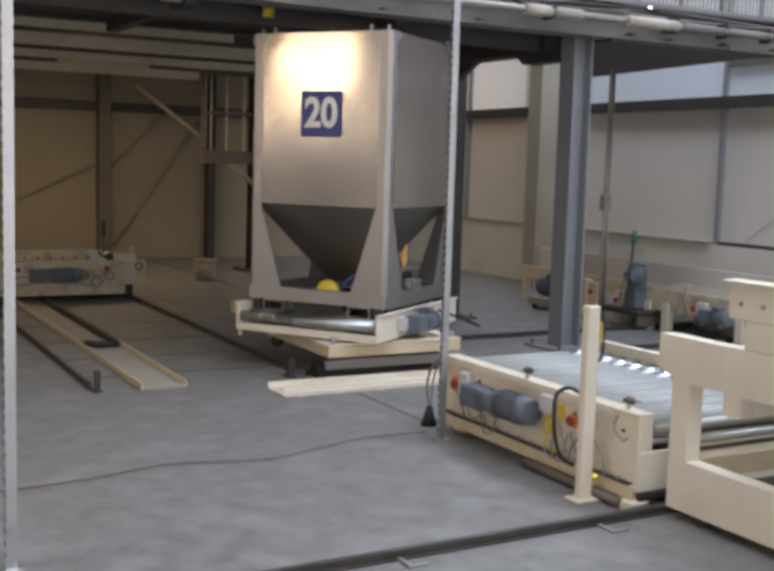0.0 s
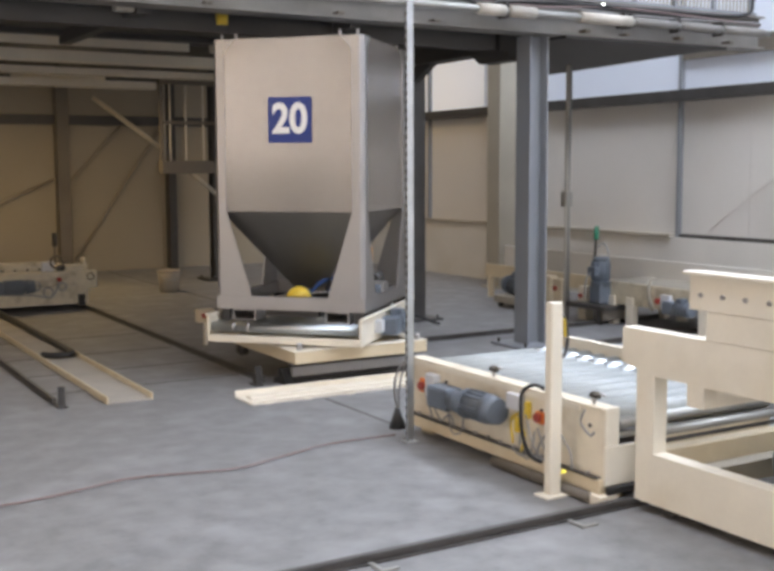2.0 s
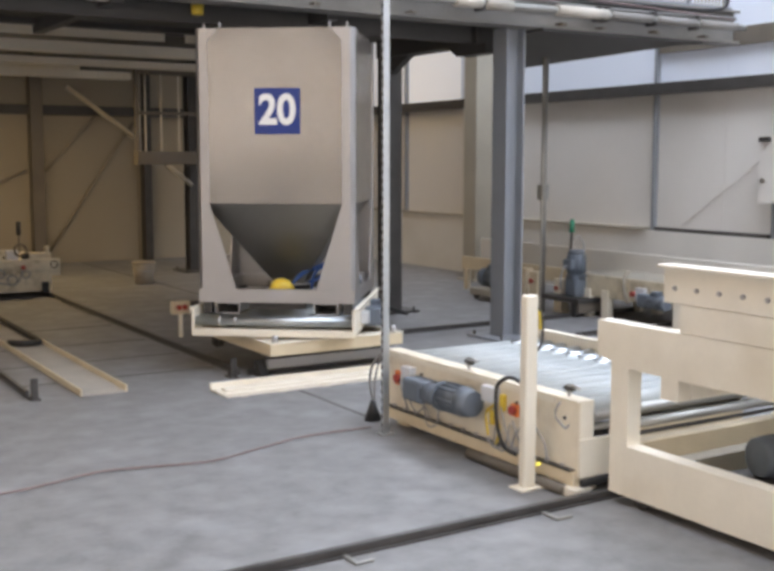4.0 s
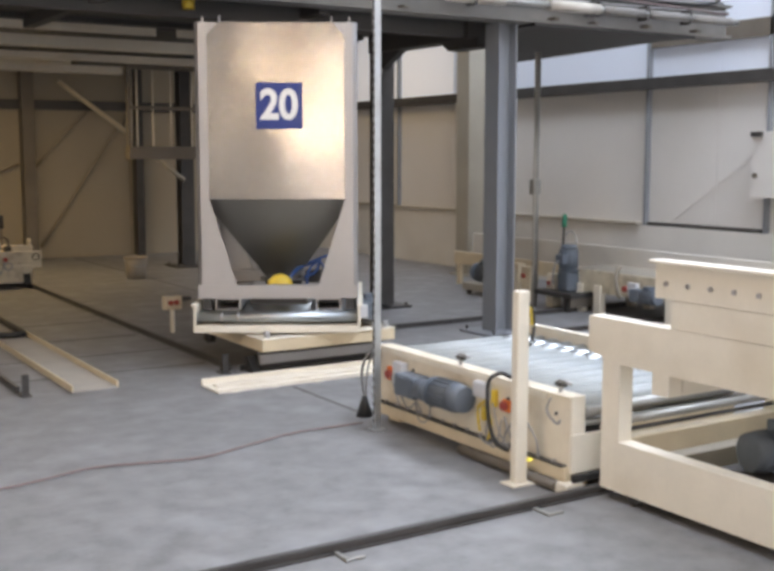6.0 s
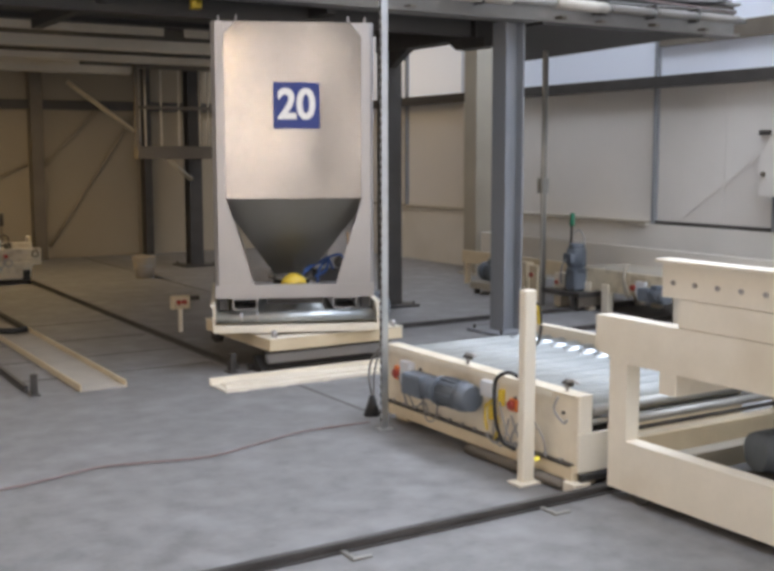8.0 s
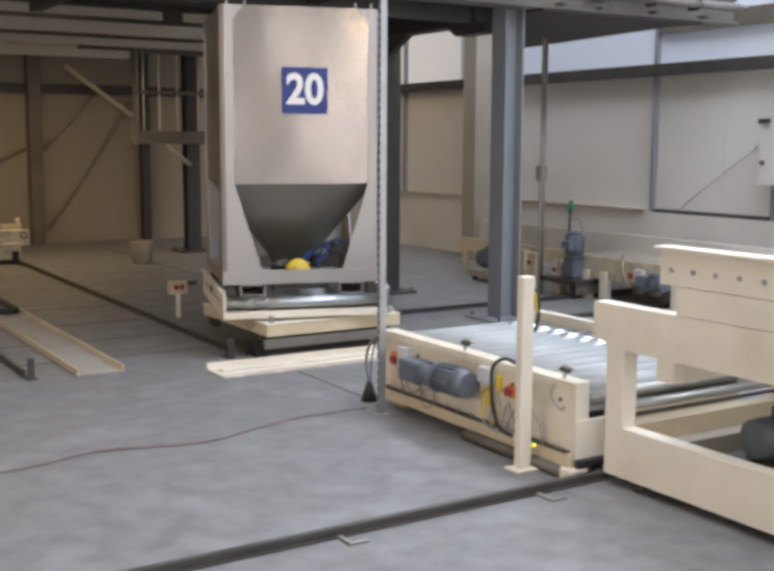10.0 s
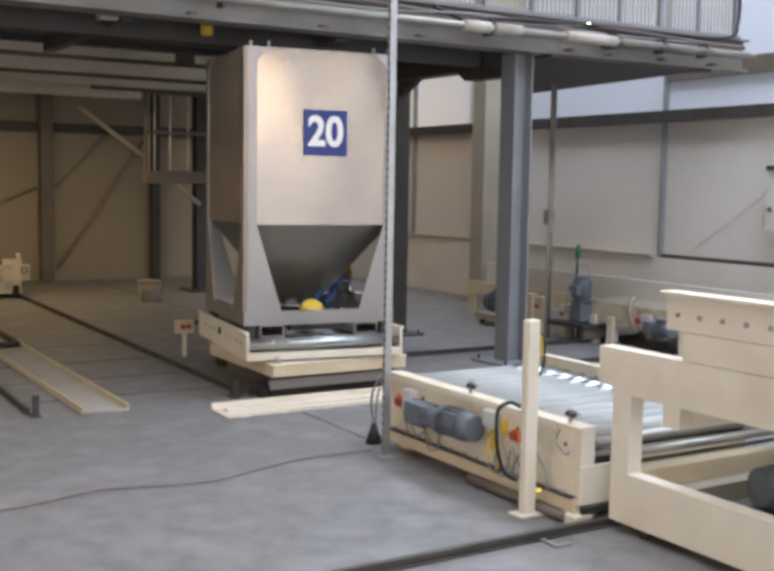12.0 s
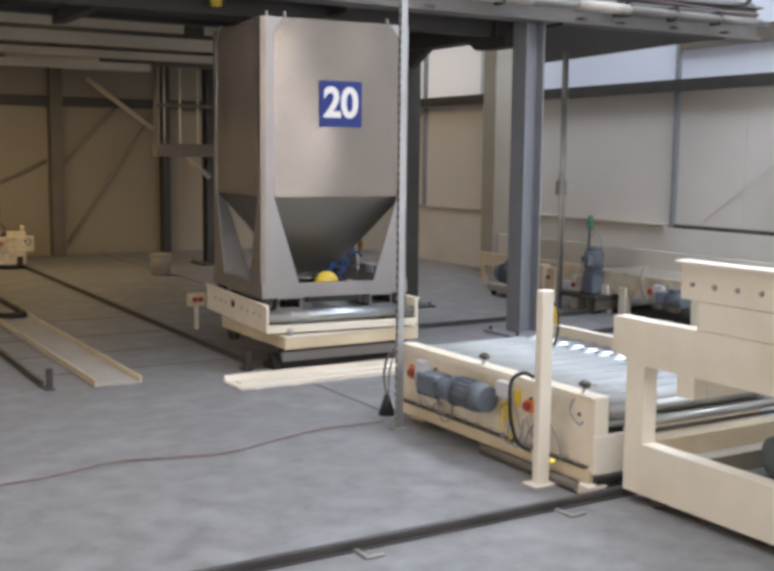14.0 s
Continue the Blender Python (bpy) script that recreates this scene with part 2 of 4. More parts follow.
wr = thing("wall_east", "light grey insulated panel wall above a pale concrete upstand", "wall", kind="structure")
part("upstand", box(9.40, 9.75, -7, 17.8, 0, 0.82, 0), PLINTH, wr, "pale concrete upstand")
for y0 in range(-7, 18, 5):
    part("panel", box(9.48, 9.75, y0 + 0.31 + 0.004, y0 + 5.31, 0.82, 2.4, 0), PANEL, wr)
    # upper panels glow from the middle of the wall on, brightest at the back
    part("upper_panel", box(9.48, 9.75, y0 + 0.31 + 0.004, y0 + 5.31, 2.53, 8.0, 0), UPPER if y0 < 3 else UPPER_GLOW if y0 < 13 else UPPER_GLOW_BRIGHT, wr)
part("girt", box(9.36, 9.75, -7, 17.8, 2.4, 2.53, 0), DARK, wr, "dark steel girt along the wall")
part("crane_beam", box(9.42, 9.477, -7, 9.29, 2.868, 3.06, 0), DUSTY, wr, "grey steel beam along the wall")
for y in (7.6, 9.33, 14.75):
    part("wall_post", box(9.42, 9.478, y - 0.022, y + 0.022, 0.82, 6.0, 0), COLUMN, wr)
part("brace_rod", rod((9.472, 8.9, 0.9), (9.472, 7.66, 1.75), 0.0035, 8), PANEL, wr)
part("drip_rail", box(9.41, 9.478, 7.64, 9.28, 0.82, 0.86, 0), DARK, wr)
part("ledge", box(9.37, 9.478, 9.40, 17.6, 0.82, 0.85, 0), COLUMN_BEIGE, wr)

wb = thing("wall_north", "dim beige panel wall with steel framing", "wall", kind="structure")
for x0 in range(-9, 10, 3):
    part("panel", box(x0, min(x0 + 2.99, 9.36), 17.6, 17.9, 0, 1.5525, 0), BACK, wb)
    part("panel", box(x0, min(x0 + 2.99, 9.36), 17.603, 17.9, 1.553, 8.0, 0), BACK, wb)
for x, w in ((1.2, 0.12), (4.33, 0.095), (6.1, 0.06)):
    part("wall_column", box(x - w, x + w, 17.38, 17.596, 0, 3.4, 0), DARK if w < 0.09 else DUSTY, wb)
part("girt", box(-9, 9.36, 17.48, 17.596, 2.35, 2.5, 0), DARK, wb)
for x0, z0, x1, z1 in ((4.5, 0.2, 5.95, 2.3), (1.4, 0.2, 4.2, 1.5), (4.4, 1.4, 5.3, 2.35)):
    bm = bmesh.new()
    rod_(bm, (x0, 17.55, z0), (x1, 17.55, z1), 0.022, 8)
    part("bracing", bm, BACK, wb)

single("wall_west", box(-9.3, -9.0, -7, 17.8, 0, 8, 0), PANEL, "light grey panel wall", "wall", kind="structure")
single("wall_south", box(-9.3, 9.75, -7.3, -7.0, 0, 8, 0), PANEL, "light grey panel wall", "wall", kind="structure")
single("ceiling", box(-9.3, 9.75, -7.3, 17.9, 8.0, 8.2, 0), ROOF, "grey corrugated roof sheeting", "ceiling", kind="structure")
# rooflights are assumed above the view; none of them shows
for i, (x0, x1, y0, y1) in enumerate(((-0.5, 6.8, -1.5, 4.5), (6.5, 8.9, 1.0, 12.0))):
    single("rooflight_%d" % (i + 1), box(x0, x1, y0, y1, 7.94, 7.996, 0), COOL, "bright rooflight panel, assumed out of view", "rooflight", kind="structure")


# unseen glowing panels, added to brighten what the bin reflects
gate = thing("gate", "unseen glowing gate added to brighten the bin", "gate", kind="structure")
for i in range(6):
    part("gate_fill_panel", box(-5.9, -0.5, -6.99, -6.95, 0.1 + i * 0.65, 0.1 + i * 0.65 + 0.6, 0), FILL_GLOW, gate)
    part("gate_fill_panel", box(1.8, 8.2, -6.99, -6.95, 0.1 + i * 0.65, 0.1 + i * 0.65 + 0.6, 0), FILL_GLOW_DIM, gate)
wband = thing("fill_window_band", "unseen band of glowing windows added to brighten the bin", "window", kind="structure")
for i in range(12):
    y = -6.8 + i * 1.5
    part("pane", box(-8.99, -8.95, y, y + 1.4, 1.5, 4.3, 0), FILL_GLOW if y < 0.5 else FILL_GLOW_DIM, wband)


def h_column(x, y, h, w, mat, name, label, web="x"):
    c = thing(name, label, "column", pose(x, y, 0, 0, 0, 0 if web == "x" else 90))
    t = w * 0.07
    bm = bmesh.new()
    box_(bm, -w / 2, w / 2, -w / 2, -w / 2 + t, 0.025, h)
    box_(bm, -w / 2, w / 2, w / 2 - t, w / 2, 0.025, h)
    part("flange", bm, mat, c)
    part("web", box(-t / 2, t / 2, -w / 2 + t, w / 2 - t, 0.025, h, 0), mat, c)
    part("base_plate", box(-w * 1.25, w * 1.25, -w * 1.25, w * 1.25, 0, 0.025), mat, c)
    for bx, by in ((-1, -1), (-1, 1), (1, -1), (1, 1)):
        part("anchor_bolt", rod((bx * w, by * w, 0.025), (bx * w, by * w, 0.06), 0.012, 8), DARK, c)
    return c


# ---- platform overhead ----
pf = thing("mezzanine_platform", "dark steel platform overhead with grey edge beams", "platform")
part("deck", box(-4.0, 6.3, 8.0, 10.3, 2.9, 3.05, 0), DECK, pf)
part("deck", prism([(6.3, 7.98), (8.36, 7.98), (8.76, 11.2), (6.3, 8.35)], "z", 2.79, 3.05), DECK, pf)
part("soffit_plate", prism([(6.4, 7.74), (8.44, 7.74), (8.38, 7.979), (6.4, 7.979)], "z", 2.789, 2.8145), DECK, pf)
# unseen deck, added to stop daylight falling on the rear floor
part("light_stop_deck", box(-4.0, 6.3, 10.302, 12.165, 3.2, 3.26, 0), DECK, pf)
for y in (8.4, 9.2, 10.2):
    part("floor_beam", box(-4.0, 6.05, y - 0.06, y + 0.06, 2.72 if y < 9 else 2.85, 2.9, 0), DECK, pf)
for x in (-2.0, 0.5, 2.6, 4.4):
    part("cross_beam", box(x - 0.05, x + 0.05, 8.0, 10.3, 2.78, 2.898, 0), DECK, pf)
eb = bmesh.new()
box_(eb, -4.0, 8.95, 7.80, 7.83, 2.84, 3.12)
box_(eb, -4.0, 8.95, 7.72, 7.98, 2.815, 2.84)
box_(eb, -4.0, 8.95, 7.72, 7.98, 3.12, 3.14)
part("edge_beam", eb, DIRTY, pf)
part("side_beam", box(6.08, 6.28, 8.3, 10.1, 2.71, 2.896, 0), DECK, pf)
part("haunch", prism([(8.2, 2.62), (8.66, 2.62), (8.80, 2.71), (8.2, 2.71)], "x", 6.1, 6.26), DECK, pf)
part("knee_plate", prism([(9.56, 2.71), (9.92, 2.71), (9.92, 2.54)], "x", 6.14, 6.22), DECK, pf)
h_column(6.185, 7.95, 2.81, 0.205, COLUMN, "steel_column", "grey-blue painted steel column on a base plate", "y")
h_column(6.20, 10.02, 2.71, 0.19, DARK, "steel_column", "dark steel column under the platform edge")
wc = thing("wall_column", "broad dusty beige steel column beside the panel wall", "column")
part("flange", box(8.80, 8.80 + 0.02, 12.0, 12.28, 0.02, 7.5), COLUMN_BEIGE, wc)
part("flange", box(9.375, 9.395, 12.0, 12.28, 0.02, 7.5), COLUMN_BEIGE, wc)
part("web", box(8.80 + 0.02, 9.375, 12.06, 12.09, 0.02, 7.5), COLUMN_BEIGE, wc)
part("base_plate", box(8.80 - 0.06, 9.397, 11.94, 12.34, 0.0, 0.02), COLUMN_BEIGE, wc)

gr = thing("guard_rail", "grey steel railing with mesh infill along the platform edge", "railing")
for i in range(12):
    x = 3.1 + 0.52 * i
    part("post", box(x - 0.02, x + 0.02, 7.78, 7.82, 3.14, 4.2, 0), COLUMN, gr)
for z in (3.62, 4.18):
    bm = bmesh.new()
    rod_(bm, (2.6, 7.8, z), (8.9, 7.8, z), 0.02, 8)
    part("handrail", bm, COLUMN, gr)
part("toe_board", box(2.6, 8.9, 7.79, 7.80, 3.141, 3.18, 0), COLUMN, gr)
bm = bmesh.new()
for i in range(124):
    x = 2.64 + i * 0.05
    box_(bm, x - 0.009, x + 0.009, 7.806, 7.814, 3.16, 3.6)
tagged(part("mesh_infill", bm, COLUMN_BEIGE, gr), kind="stuff")

lp = thing("lagged_pipe", "white lagged pipe strapped along the platform beam", "pipe")
for x0, x1 in ((5.35, 5.62), (5.66, 5.95), (6.45, 7.05), (7.1, 7.62), (7.68, 8.2), (8.25, 8.8)):
    part("lagging", rod((x0, 7.62, 2.96), (x1, 7.62, 2.96), 0.05 if x0 < 7.1 else 0.04, 14), PIPE if x0 < 7.1 else DIRTY, lp)
part("pipe", rod((2.2, 7.62, 2.96), (8.9, 7.62, 2.96), 0.03, 10), CONDUIT, lp)
for x in (5.64, 6.98, 7.05, 7.65, 8.22, 3.2):
    part("strap", box(x - 0.015, x + 0.015, 7.60, 7.72, 2.9, 3.03, 0), DARK, lp)
single("edge_cable", tube([(5.1, 7.7, 3.1), (5.5, 7.66, 2.98), (5.7, 7.66, 3.05), (7.2, 7.7, 3.1), (8.55, 7.7, 3.12), (8.75, 7.7, 3.3), (8.78, 7.72, 3.6)], 0.016), BLACK, "black cable clipped along the platform edge", "cable")
for k in range(3):
    single("edge_cable", tube([(2.6 + 0.3 * k, 7.69, 3.05 + 0.02 * k), (4.4, 7.68, 3.02 + 0.03 * k), (5.6 + 0.2 * k, 7.67, 3.07 - 0.02 * k), (7.0, 7.69, 3.03 + 0.03 * k), (8.85, 7.69, 3.06 - 0.01 * k)], 0.009), (GREYCABLE, BLACK, CABLE)[k], "slack cable running along the platform edge beam", "cable", "edge cables")
for x in (3.0, 4.1, 5.0, 6.62, 7.1, 7.78, 8.45):
    single("beam_clamp", box(x - 0.03, x + 0.03, 7.70, 7.80, 2.842, 2.862 + 0.02 * (x % 1)), DUSTY, "small steel clamp on the platform edge beam", "clamp", "beam clamps")
single("indicator_lamp", rod((6.78, 7.70, 3.10), (6.78, 7.68, 3.10), 0.013), SPARK, "small glowing indicator lamp on the platform edge", "lamp")
bl = thing("beacon", "amber beacon hung under the platform beam", "beacon")
part("dome", rod((3.30, 8.2, 2.765), (3.30, 8.2, 2.85), 0.045, 14, 0.05), YELLOW, bl)
part("socket", rod((3.30, 8.2, 2.85), (3.30, 8.2, 2.899), 0.04, 12), BLACK, bl)
single("junction_box", box(2.41, 2.59, 8.05, 8.15, 2.80, 2.898), PIPE, "pale junction box under the platform", "box")

# pipes and beams at the back, below the rear platform
for y, z, h, x1 in ((12.6, 2.84, 0.13, 5.9), (13.4, 2.775, 0.085, 6.0), (14.2, 2.69, 0.09, 4.75)):
    single("ceiling_beam", box(-4, x1, y - 0.08, y + 0.08, z, z + h), BEAM, "pale beige steel beam under the rear platform", "beam", "rear beams")
# its unseen rear strip is added to keep roof light off the wall
single("rear_deck", box(-4, 7.2, 12.2, 17.37, 3.06, 3.2, 0), DECK, "dark rear platform deck", "platform")
h_column(6.05, 15.3, 3.06, 0.2, DARK, "rear_column", "dark steel column under the rear platform")
for x0, x1 in ((2.0, 4.5), (4.75, 5.05), (5.15, 5.3)):
    single("fascia_plate", box(x0, x1, 12.17, 12.198, 2.985, 3.17), BEAM, "pale fascia plate on the rear platform", "fascia", "fascia plates")
single("rear_column_brace", tube([(4.80, 17.35, 2.78), (5.86, 17.35, 2.02)], 0.04, 8, 1), CREAM_WORN_SHADE, "slanting pale steel brace", "brace")
cg = thing("ladder_cage", "steel cage platform with upright bars", "cage")
for x in (5.19, 5.27, 5.506, 5.772, 6.09, 6.22):
    part("bar", rod((x, 15.1, 1.76), (x, 15.1, 2.86), 0.014, 8), BEAM, cg)
part("corner_post", box(5.12, 5.17, 15.07, 15.12, 1.765, 2.84, 0), DUSTY, cg)
part("floor_frame", box(5.14, 6.28, 15.06, 15.25, 1.58, 1.765), DUSTY, cg)
part("top_rail", box(5.12, 6.3, 15.07, 15.13, 2.84, 2.92), DUSTY, cg)
part("mid_rail", box(5.16, 6.3, 15.085, 15.115, 2.28, 2.33), DUSTY, cg)
part("side_rail", box(5.17, 5.2, 15.13, 15.9, 2.84, 2.90), COLUMN_BEIGE, cg)
part("brace", tube([(5.55, 15.1, 1.60), (5.95, 15.1, 1.28)], 0.035, 8, 1), COLUMN_BEIGE, cg)

# added warm lamps, all out of view: tubes under the rear platform, hall lamps
def hall_lamp(x, y, z, watts, colour):
    h = thing("hall_lamp", "round warm high-bay lamp on a stem", "lamp", pose(x, y, z), "hall lamps")
    part("reflector", rod((0, 0, 0.02), (0, 0, 0.28), 0.24, 24, 0.1), STEEL_DULL, h)
    part("glass", rod((0, 0, 0.0), (0, 0, 0.018), 0.22, 24), WARM, h)
    part("stem", rod((0, 0, 0.28), (0, 0, 8.0 - z), 0.015, 8), DARK, h)
    d = bpy.data.lights.new("hall_bulb", "AREA")
    d.shape, d.size, d.energy, d.color = "DISK", 0.4, watts, colour
    ob = new("hall_bulb", d)
    ob.matrix_basis = pose(x, y, z - 0.01)


for x, y in ((-5.5, 3.5), (-3.2, -4.2), (-1.0, 4.2)):
    hall_lamp(x, y, 5.2, 60, (1.0, 0.78, 0.52))
for x, y in ((3.6, 14.6), (7.6, 14.6), (0.5, 14.6)):
    t = thing("fill_tube_lamp", "unseen warm fluorescent lamp added under the rear platform", "lamp", pose(x, y, 2.79 if x < 7 else 3.9), "tube lamps")
    part("housing", box(-0.6, 0.6, -0.06, 0.06, 0.0, 0.08 if x < 7 else 0.1), BEAM, t)
    part("stem", rod((0, 0, 0.08), (0, 0, 4.1 if x > 7 else 0.27), 0.012, 8), DARK, t)
    part("tube", rod((-0.55, 0, -0.02), (0.55, 0, -0.02), 0.018, 10), WARM, t)
    area("tube_fill_light", pose(x, y, (2.79 if x < 7 else 3.9) - 0.05), 1.1, 0.08, 38 if x < 7 else 20, (1.0, 0.72, 0.33))

# unseen flood lamp, made up to put highlights on the bin
def flood(x, y, z, turn, watts, spread=70):
    f = thing("highlight_flood", "unseen warm flood lamp added for highlights on the bin", "lamp", pose(x, y, z), "wall floods")
    back = Matrix.Rotation(radians(turn), 4, "Z")
    bm = box(-0.03, 0.03, -0.152, 0.0, -0.03, 0.03)
    bm.transform(Matrix.Rotation(radians(90 * round(turn / 90)), 4, "Z"))
    part("bracket", bm, DARK, f)
    bm = box(-0.25, 0.25, -0.02, 0.12, -0.2, 0.2, 0.02)
    bm.transform(back)
    part("housing", bm, DARK, f)
    bm = box(-0.22, 0.22, 0.12, 0.125, -0.17, 0.17, 0)
    bm.transform(back)
    part("glass", bm, WARM, f)
    area("highlight_flood_light", pose(x, y, z) @ back @ pose(0, 0.14, 0, 90, 0, 0), 0.44, 0.34, watts, (1.0, 0.76, 0.46), spread)


# added floods: a row on the gate wall aimed at the turntable, one on the west wall
for x, z, watts in ((-5.0, 2.35, 4.5), (-3.9, 2.1, 2), (-3.5, 3.5, 1), (-6.3, 3.5, 1.5), (4.2, 3.8, 3.5), (5.6, 3.2, 2.5)):
    flood(x, -6.85, z, -math.degrees(math.atan2(3.8 - x, 14.4)), watts)
flood(-8.85, 6.75, 3.3, -90, 13)

# ---- floor rails, trays ----
def floor_rail(name, a, b, label, wide=0.7):
    a, b = Vector(a), Vector(b)
    r = thing(name, label, "rail")
    d = (b - a).normalized()
    s = Vector((-d.y, d.x, 0)) * wide
    for lo, hi, w, nm in ((0.0, 0.010, 0.026, "foot"), (0.010, 0.03, 0.010, "web"), (0.03, 0.045, 0.018, "head")):
        bm = bmesh.new()
        q = [a + s * w, b + s * w, b - s * w, a - s * w]
        prism_(bm, [(p.x, p.y) for p in q], "z", lo, hi)
        part(nm, bm, RAIL, r)
    return r


floor_rail("floor_rail", (3.34, 7.62, 0), (3.44, 17.0, 0), "dark steel rail on the floor towards the rear wall")
floor_rail("floor_rail", (1.76, 7.62, 0), (1.80, 17.0, 0), "dark steel rail on the floor towards the rear wall")
floor_rail("floor_rail", (3.4, 7.55, 0), (8.6, 7.66, 0), "dark steel rail under the turntable frame")
floor_rail("floor_rail", (4.3, 8.61, 0), (8.6, 8.66, 0), "dark steel rail under the turntable frame")
nr = floor_rail("cross_rail", (-1.0, 3.755, 0), (7.5, 3.875, 0), "worn dark steel rail crossing the front floor", 0.85)
for x in (2.12, 3.18):
    part("clamp", box(x - 0.012, x + 0.012, 3.68, 3.80, 0, 0.012), CONDUIT, nr)
    part("clamp_bolt", box(x, x + 0.08, 3.68, 3.70, 0, 0.012), CONDUIT, nr)
for x in (1.78, 3.25):
    st = thing("rail_stop", "small dark steel buffer at the end of a floor rail", "rail stop", pose(x, 7.5, 0), "rail stops")
    part("foot", box(-0.035, 0.035, -0.04, 0.09, 0, 0.012), DARK, st)
    part("upright", box(-0.022, 0.022, -0.02, 0.01, 0.012, 0.15), DARK, st)
    part("gusset", prism([(0.01, 0.012), (0.09, 0.012), (0.01, 0.13)], "x", -0.006, 0.006), DARK, st)


def tray(name, x0, x1, y0, y1, along, h, label):
    t = thing(name, label, "cable tray")
    part("bottom", box(x0, x1, y0, y1, 0, 0.01, 0), DUST if along == "y" else CREAM, t)
    if along == "y":
        part("side", box(x0 - 0.012, x0, y0, y1, 0, h, 0.002), CREAM_WORN_SHADE, t)
        part("side", box(x1, x1 + 0.012, y0, y1, 0, h, 0.002), CREAM_WORN_SHADE, t)
    else:
        part("side", box(x0, x1, y0 - 0.012, y0, 0, h, 0.002), CREAM, t)
        part("side", box(x0, x1, y1, y1 + 0.012, 0, h, 0.002), CREAM, t)
    return t


tl = tray("cable_tray", 2.09, 2.40, 7.44, 16.6, "y", 0.05, "cream painted open cable tray on the floor")
tf = tray("cable_tray", 2.93, 6.6, 6.88, 7.16, "x", 0.028, "cream painted cable tray with a raised middle strip")
part("cover_strip", box(2.98, 6.6, 7.0, 7.10, 0.01, 0.028), CREAM, tf)
part("back_wall", box(2.93, 6.6, 7.174, 7.19, 0, 0.05), CREAM, tf)
for x in (3.05, 3.35, 3.7):
    part("tab", box(x - 0.03, x + 0.03, 6.845, 6.868, 0, 0.01), CREAM, tf)
cc = single("cable_chain", tube([(2.12, 0.10, 0.045), (2.19, 0.0, 0.045), (2.33, 0.0, 0.045), (2.37, 0.14, 0.045), (2.375, 1.0, 0.045), (2.375, 4.6, 0.045)], 0.028), BLACK, "black cable chain curling in the floor tray", "cable chain")
cc.matrix_basis = pose(0, 9.18, 0)
single("floor_cable", tube([(-0.8, 5.1, 0.01), (0.4, 5.32, 0.01), (1.14, 5.40, 0.01), (1.37, 5.45, 0.01), (1.67, 5.52, 0.01), (2.17, 5.41, 0.01), (2.5, 5.5, 0.01), (2.88, 5.62, 0.01), (3.33, 5.61, 0.01)], 0.0052), CABLE, "thin reddish cable lying loosely across the floor", "cable")

# ---- posts ----
def perforated_post(x, y, label):
    p = thing("fence_post", label, "post", pose(x, y, 0))
    bm = bmesh.new()
    box_(bm, -0.021, 0.021, -0.013, 0.013, 0.01, 4.2)
    part("profile", bm, ZINC, p)
    bm = bmesh.new()
    for i in range(84):
        box_(bm, -0.0235, -0.0205, -0.005, 0.005, 0.05 + i * 0.05, 0.075 + i * 0.05)
    tagged(part("slot_strip", bm, DARK, p), kind="stuff")
    part("foot", box(-0.045, 0.045, -0.035, 0.035, 0, 0.01), ZINC, p)
    return p


perforated_post(3.33, 5.44, "galvanised slotted steel post on the floor")
perforated_post(0.666, 4.317, "galvanised slotted steel post on the floor")
bp = thing("bollard_post", "cream painted square post on a foot plate", "post", pose(3.37, 4.15, 0))
part("shaft", box(-0.036, 0.036, -0.026, 0.026, 0.012, 0.975, 0.008), CREAM, bp)
part("foot_plate", box(-0.075, 0.075, -0.055, 0.055, 0, 0.012), CREAM, bp)
part("sensor", prism([(0.037, 0.90), (0.054, 0.89), (0.062, 0.80), (0.054, 0.80), (0.048, 0.88), (0.037, 0.89)], "y", -0.02, -0.005), YELLOW, bp, "thin yellow sensor strap")
part("sensor_lead", tube([(0.037, 0.0, 0.92), (0.07, -0.005, 0.88), (0.080, -0.005, 0.80), (0.074, -0.005, 0.74), (0.055, -0.005, 0.70), (0.034, 0.0, 0.71)], 0.008), DARK, bp)
part("lead", tube([(-0.037, 0.02, 0.54), (-0.075, 0.06, 0.56), (-0.115, 0.10, 0.52), (-0.125, 0.10, 0.42), (-0.11, 0.10, 0.30), (-0.075, 0.09, 0.20), (-0.02, 0.06, 0.16)], 0.010), BLACK, bp, "black looped cable")
cf = thing("cable_funnel", "black rubber cable funnel on the floor", "cable funnel", pose(3.455, 5.79, 0))
part("cone", rod((0, 0, 0), (0, 0, 0.13), 0.055, 14, 0.015), BLACK, cf)
part("lead", tube([(0, 0, 0.12), (-0.035, -0.02, 0.25), (-0.06, -0.1, 0.38), (-0.06, -0.22, 0.47), (-0.085, -0.31, 0.42)], 0.008), GREYCABLE, cf)
part("lead", tube([(0.01, 0, 0.12), (-0.01, -0.05, 0.30), (-0.03, -0.16, 0.46), (-0.06, -0.26, 0.52), (-0.09, -0.32, 0.50)], 0.006), GREYCABLE, cf)


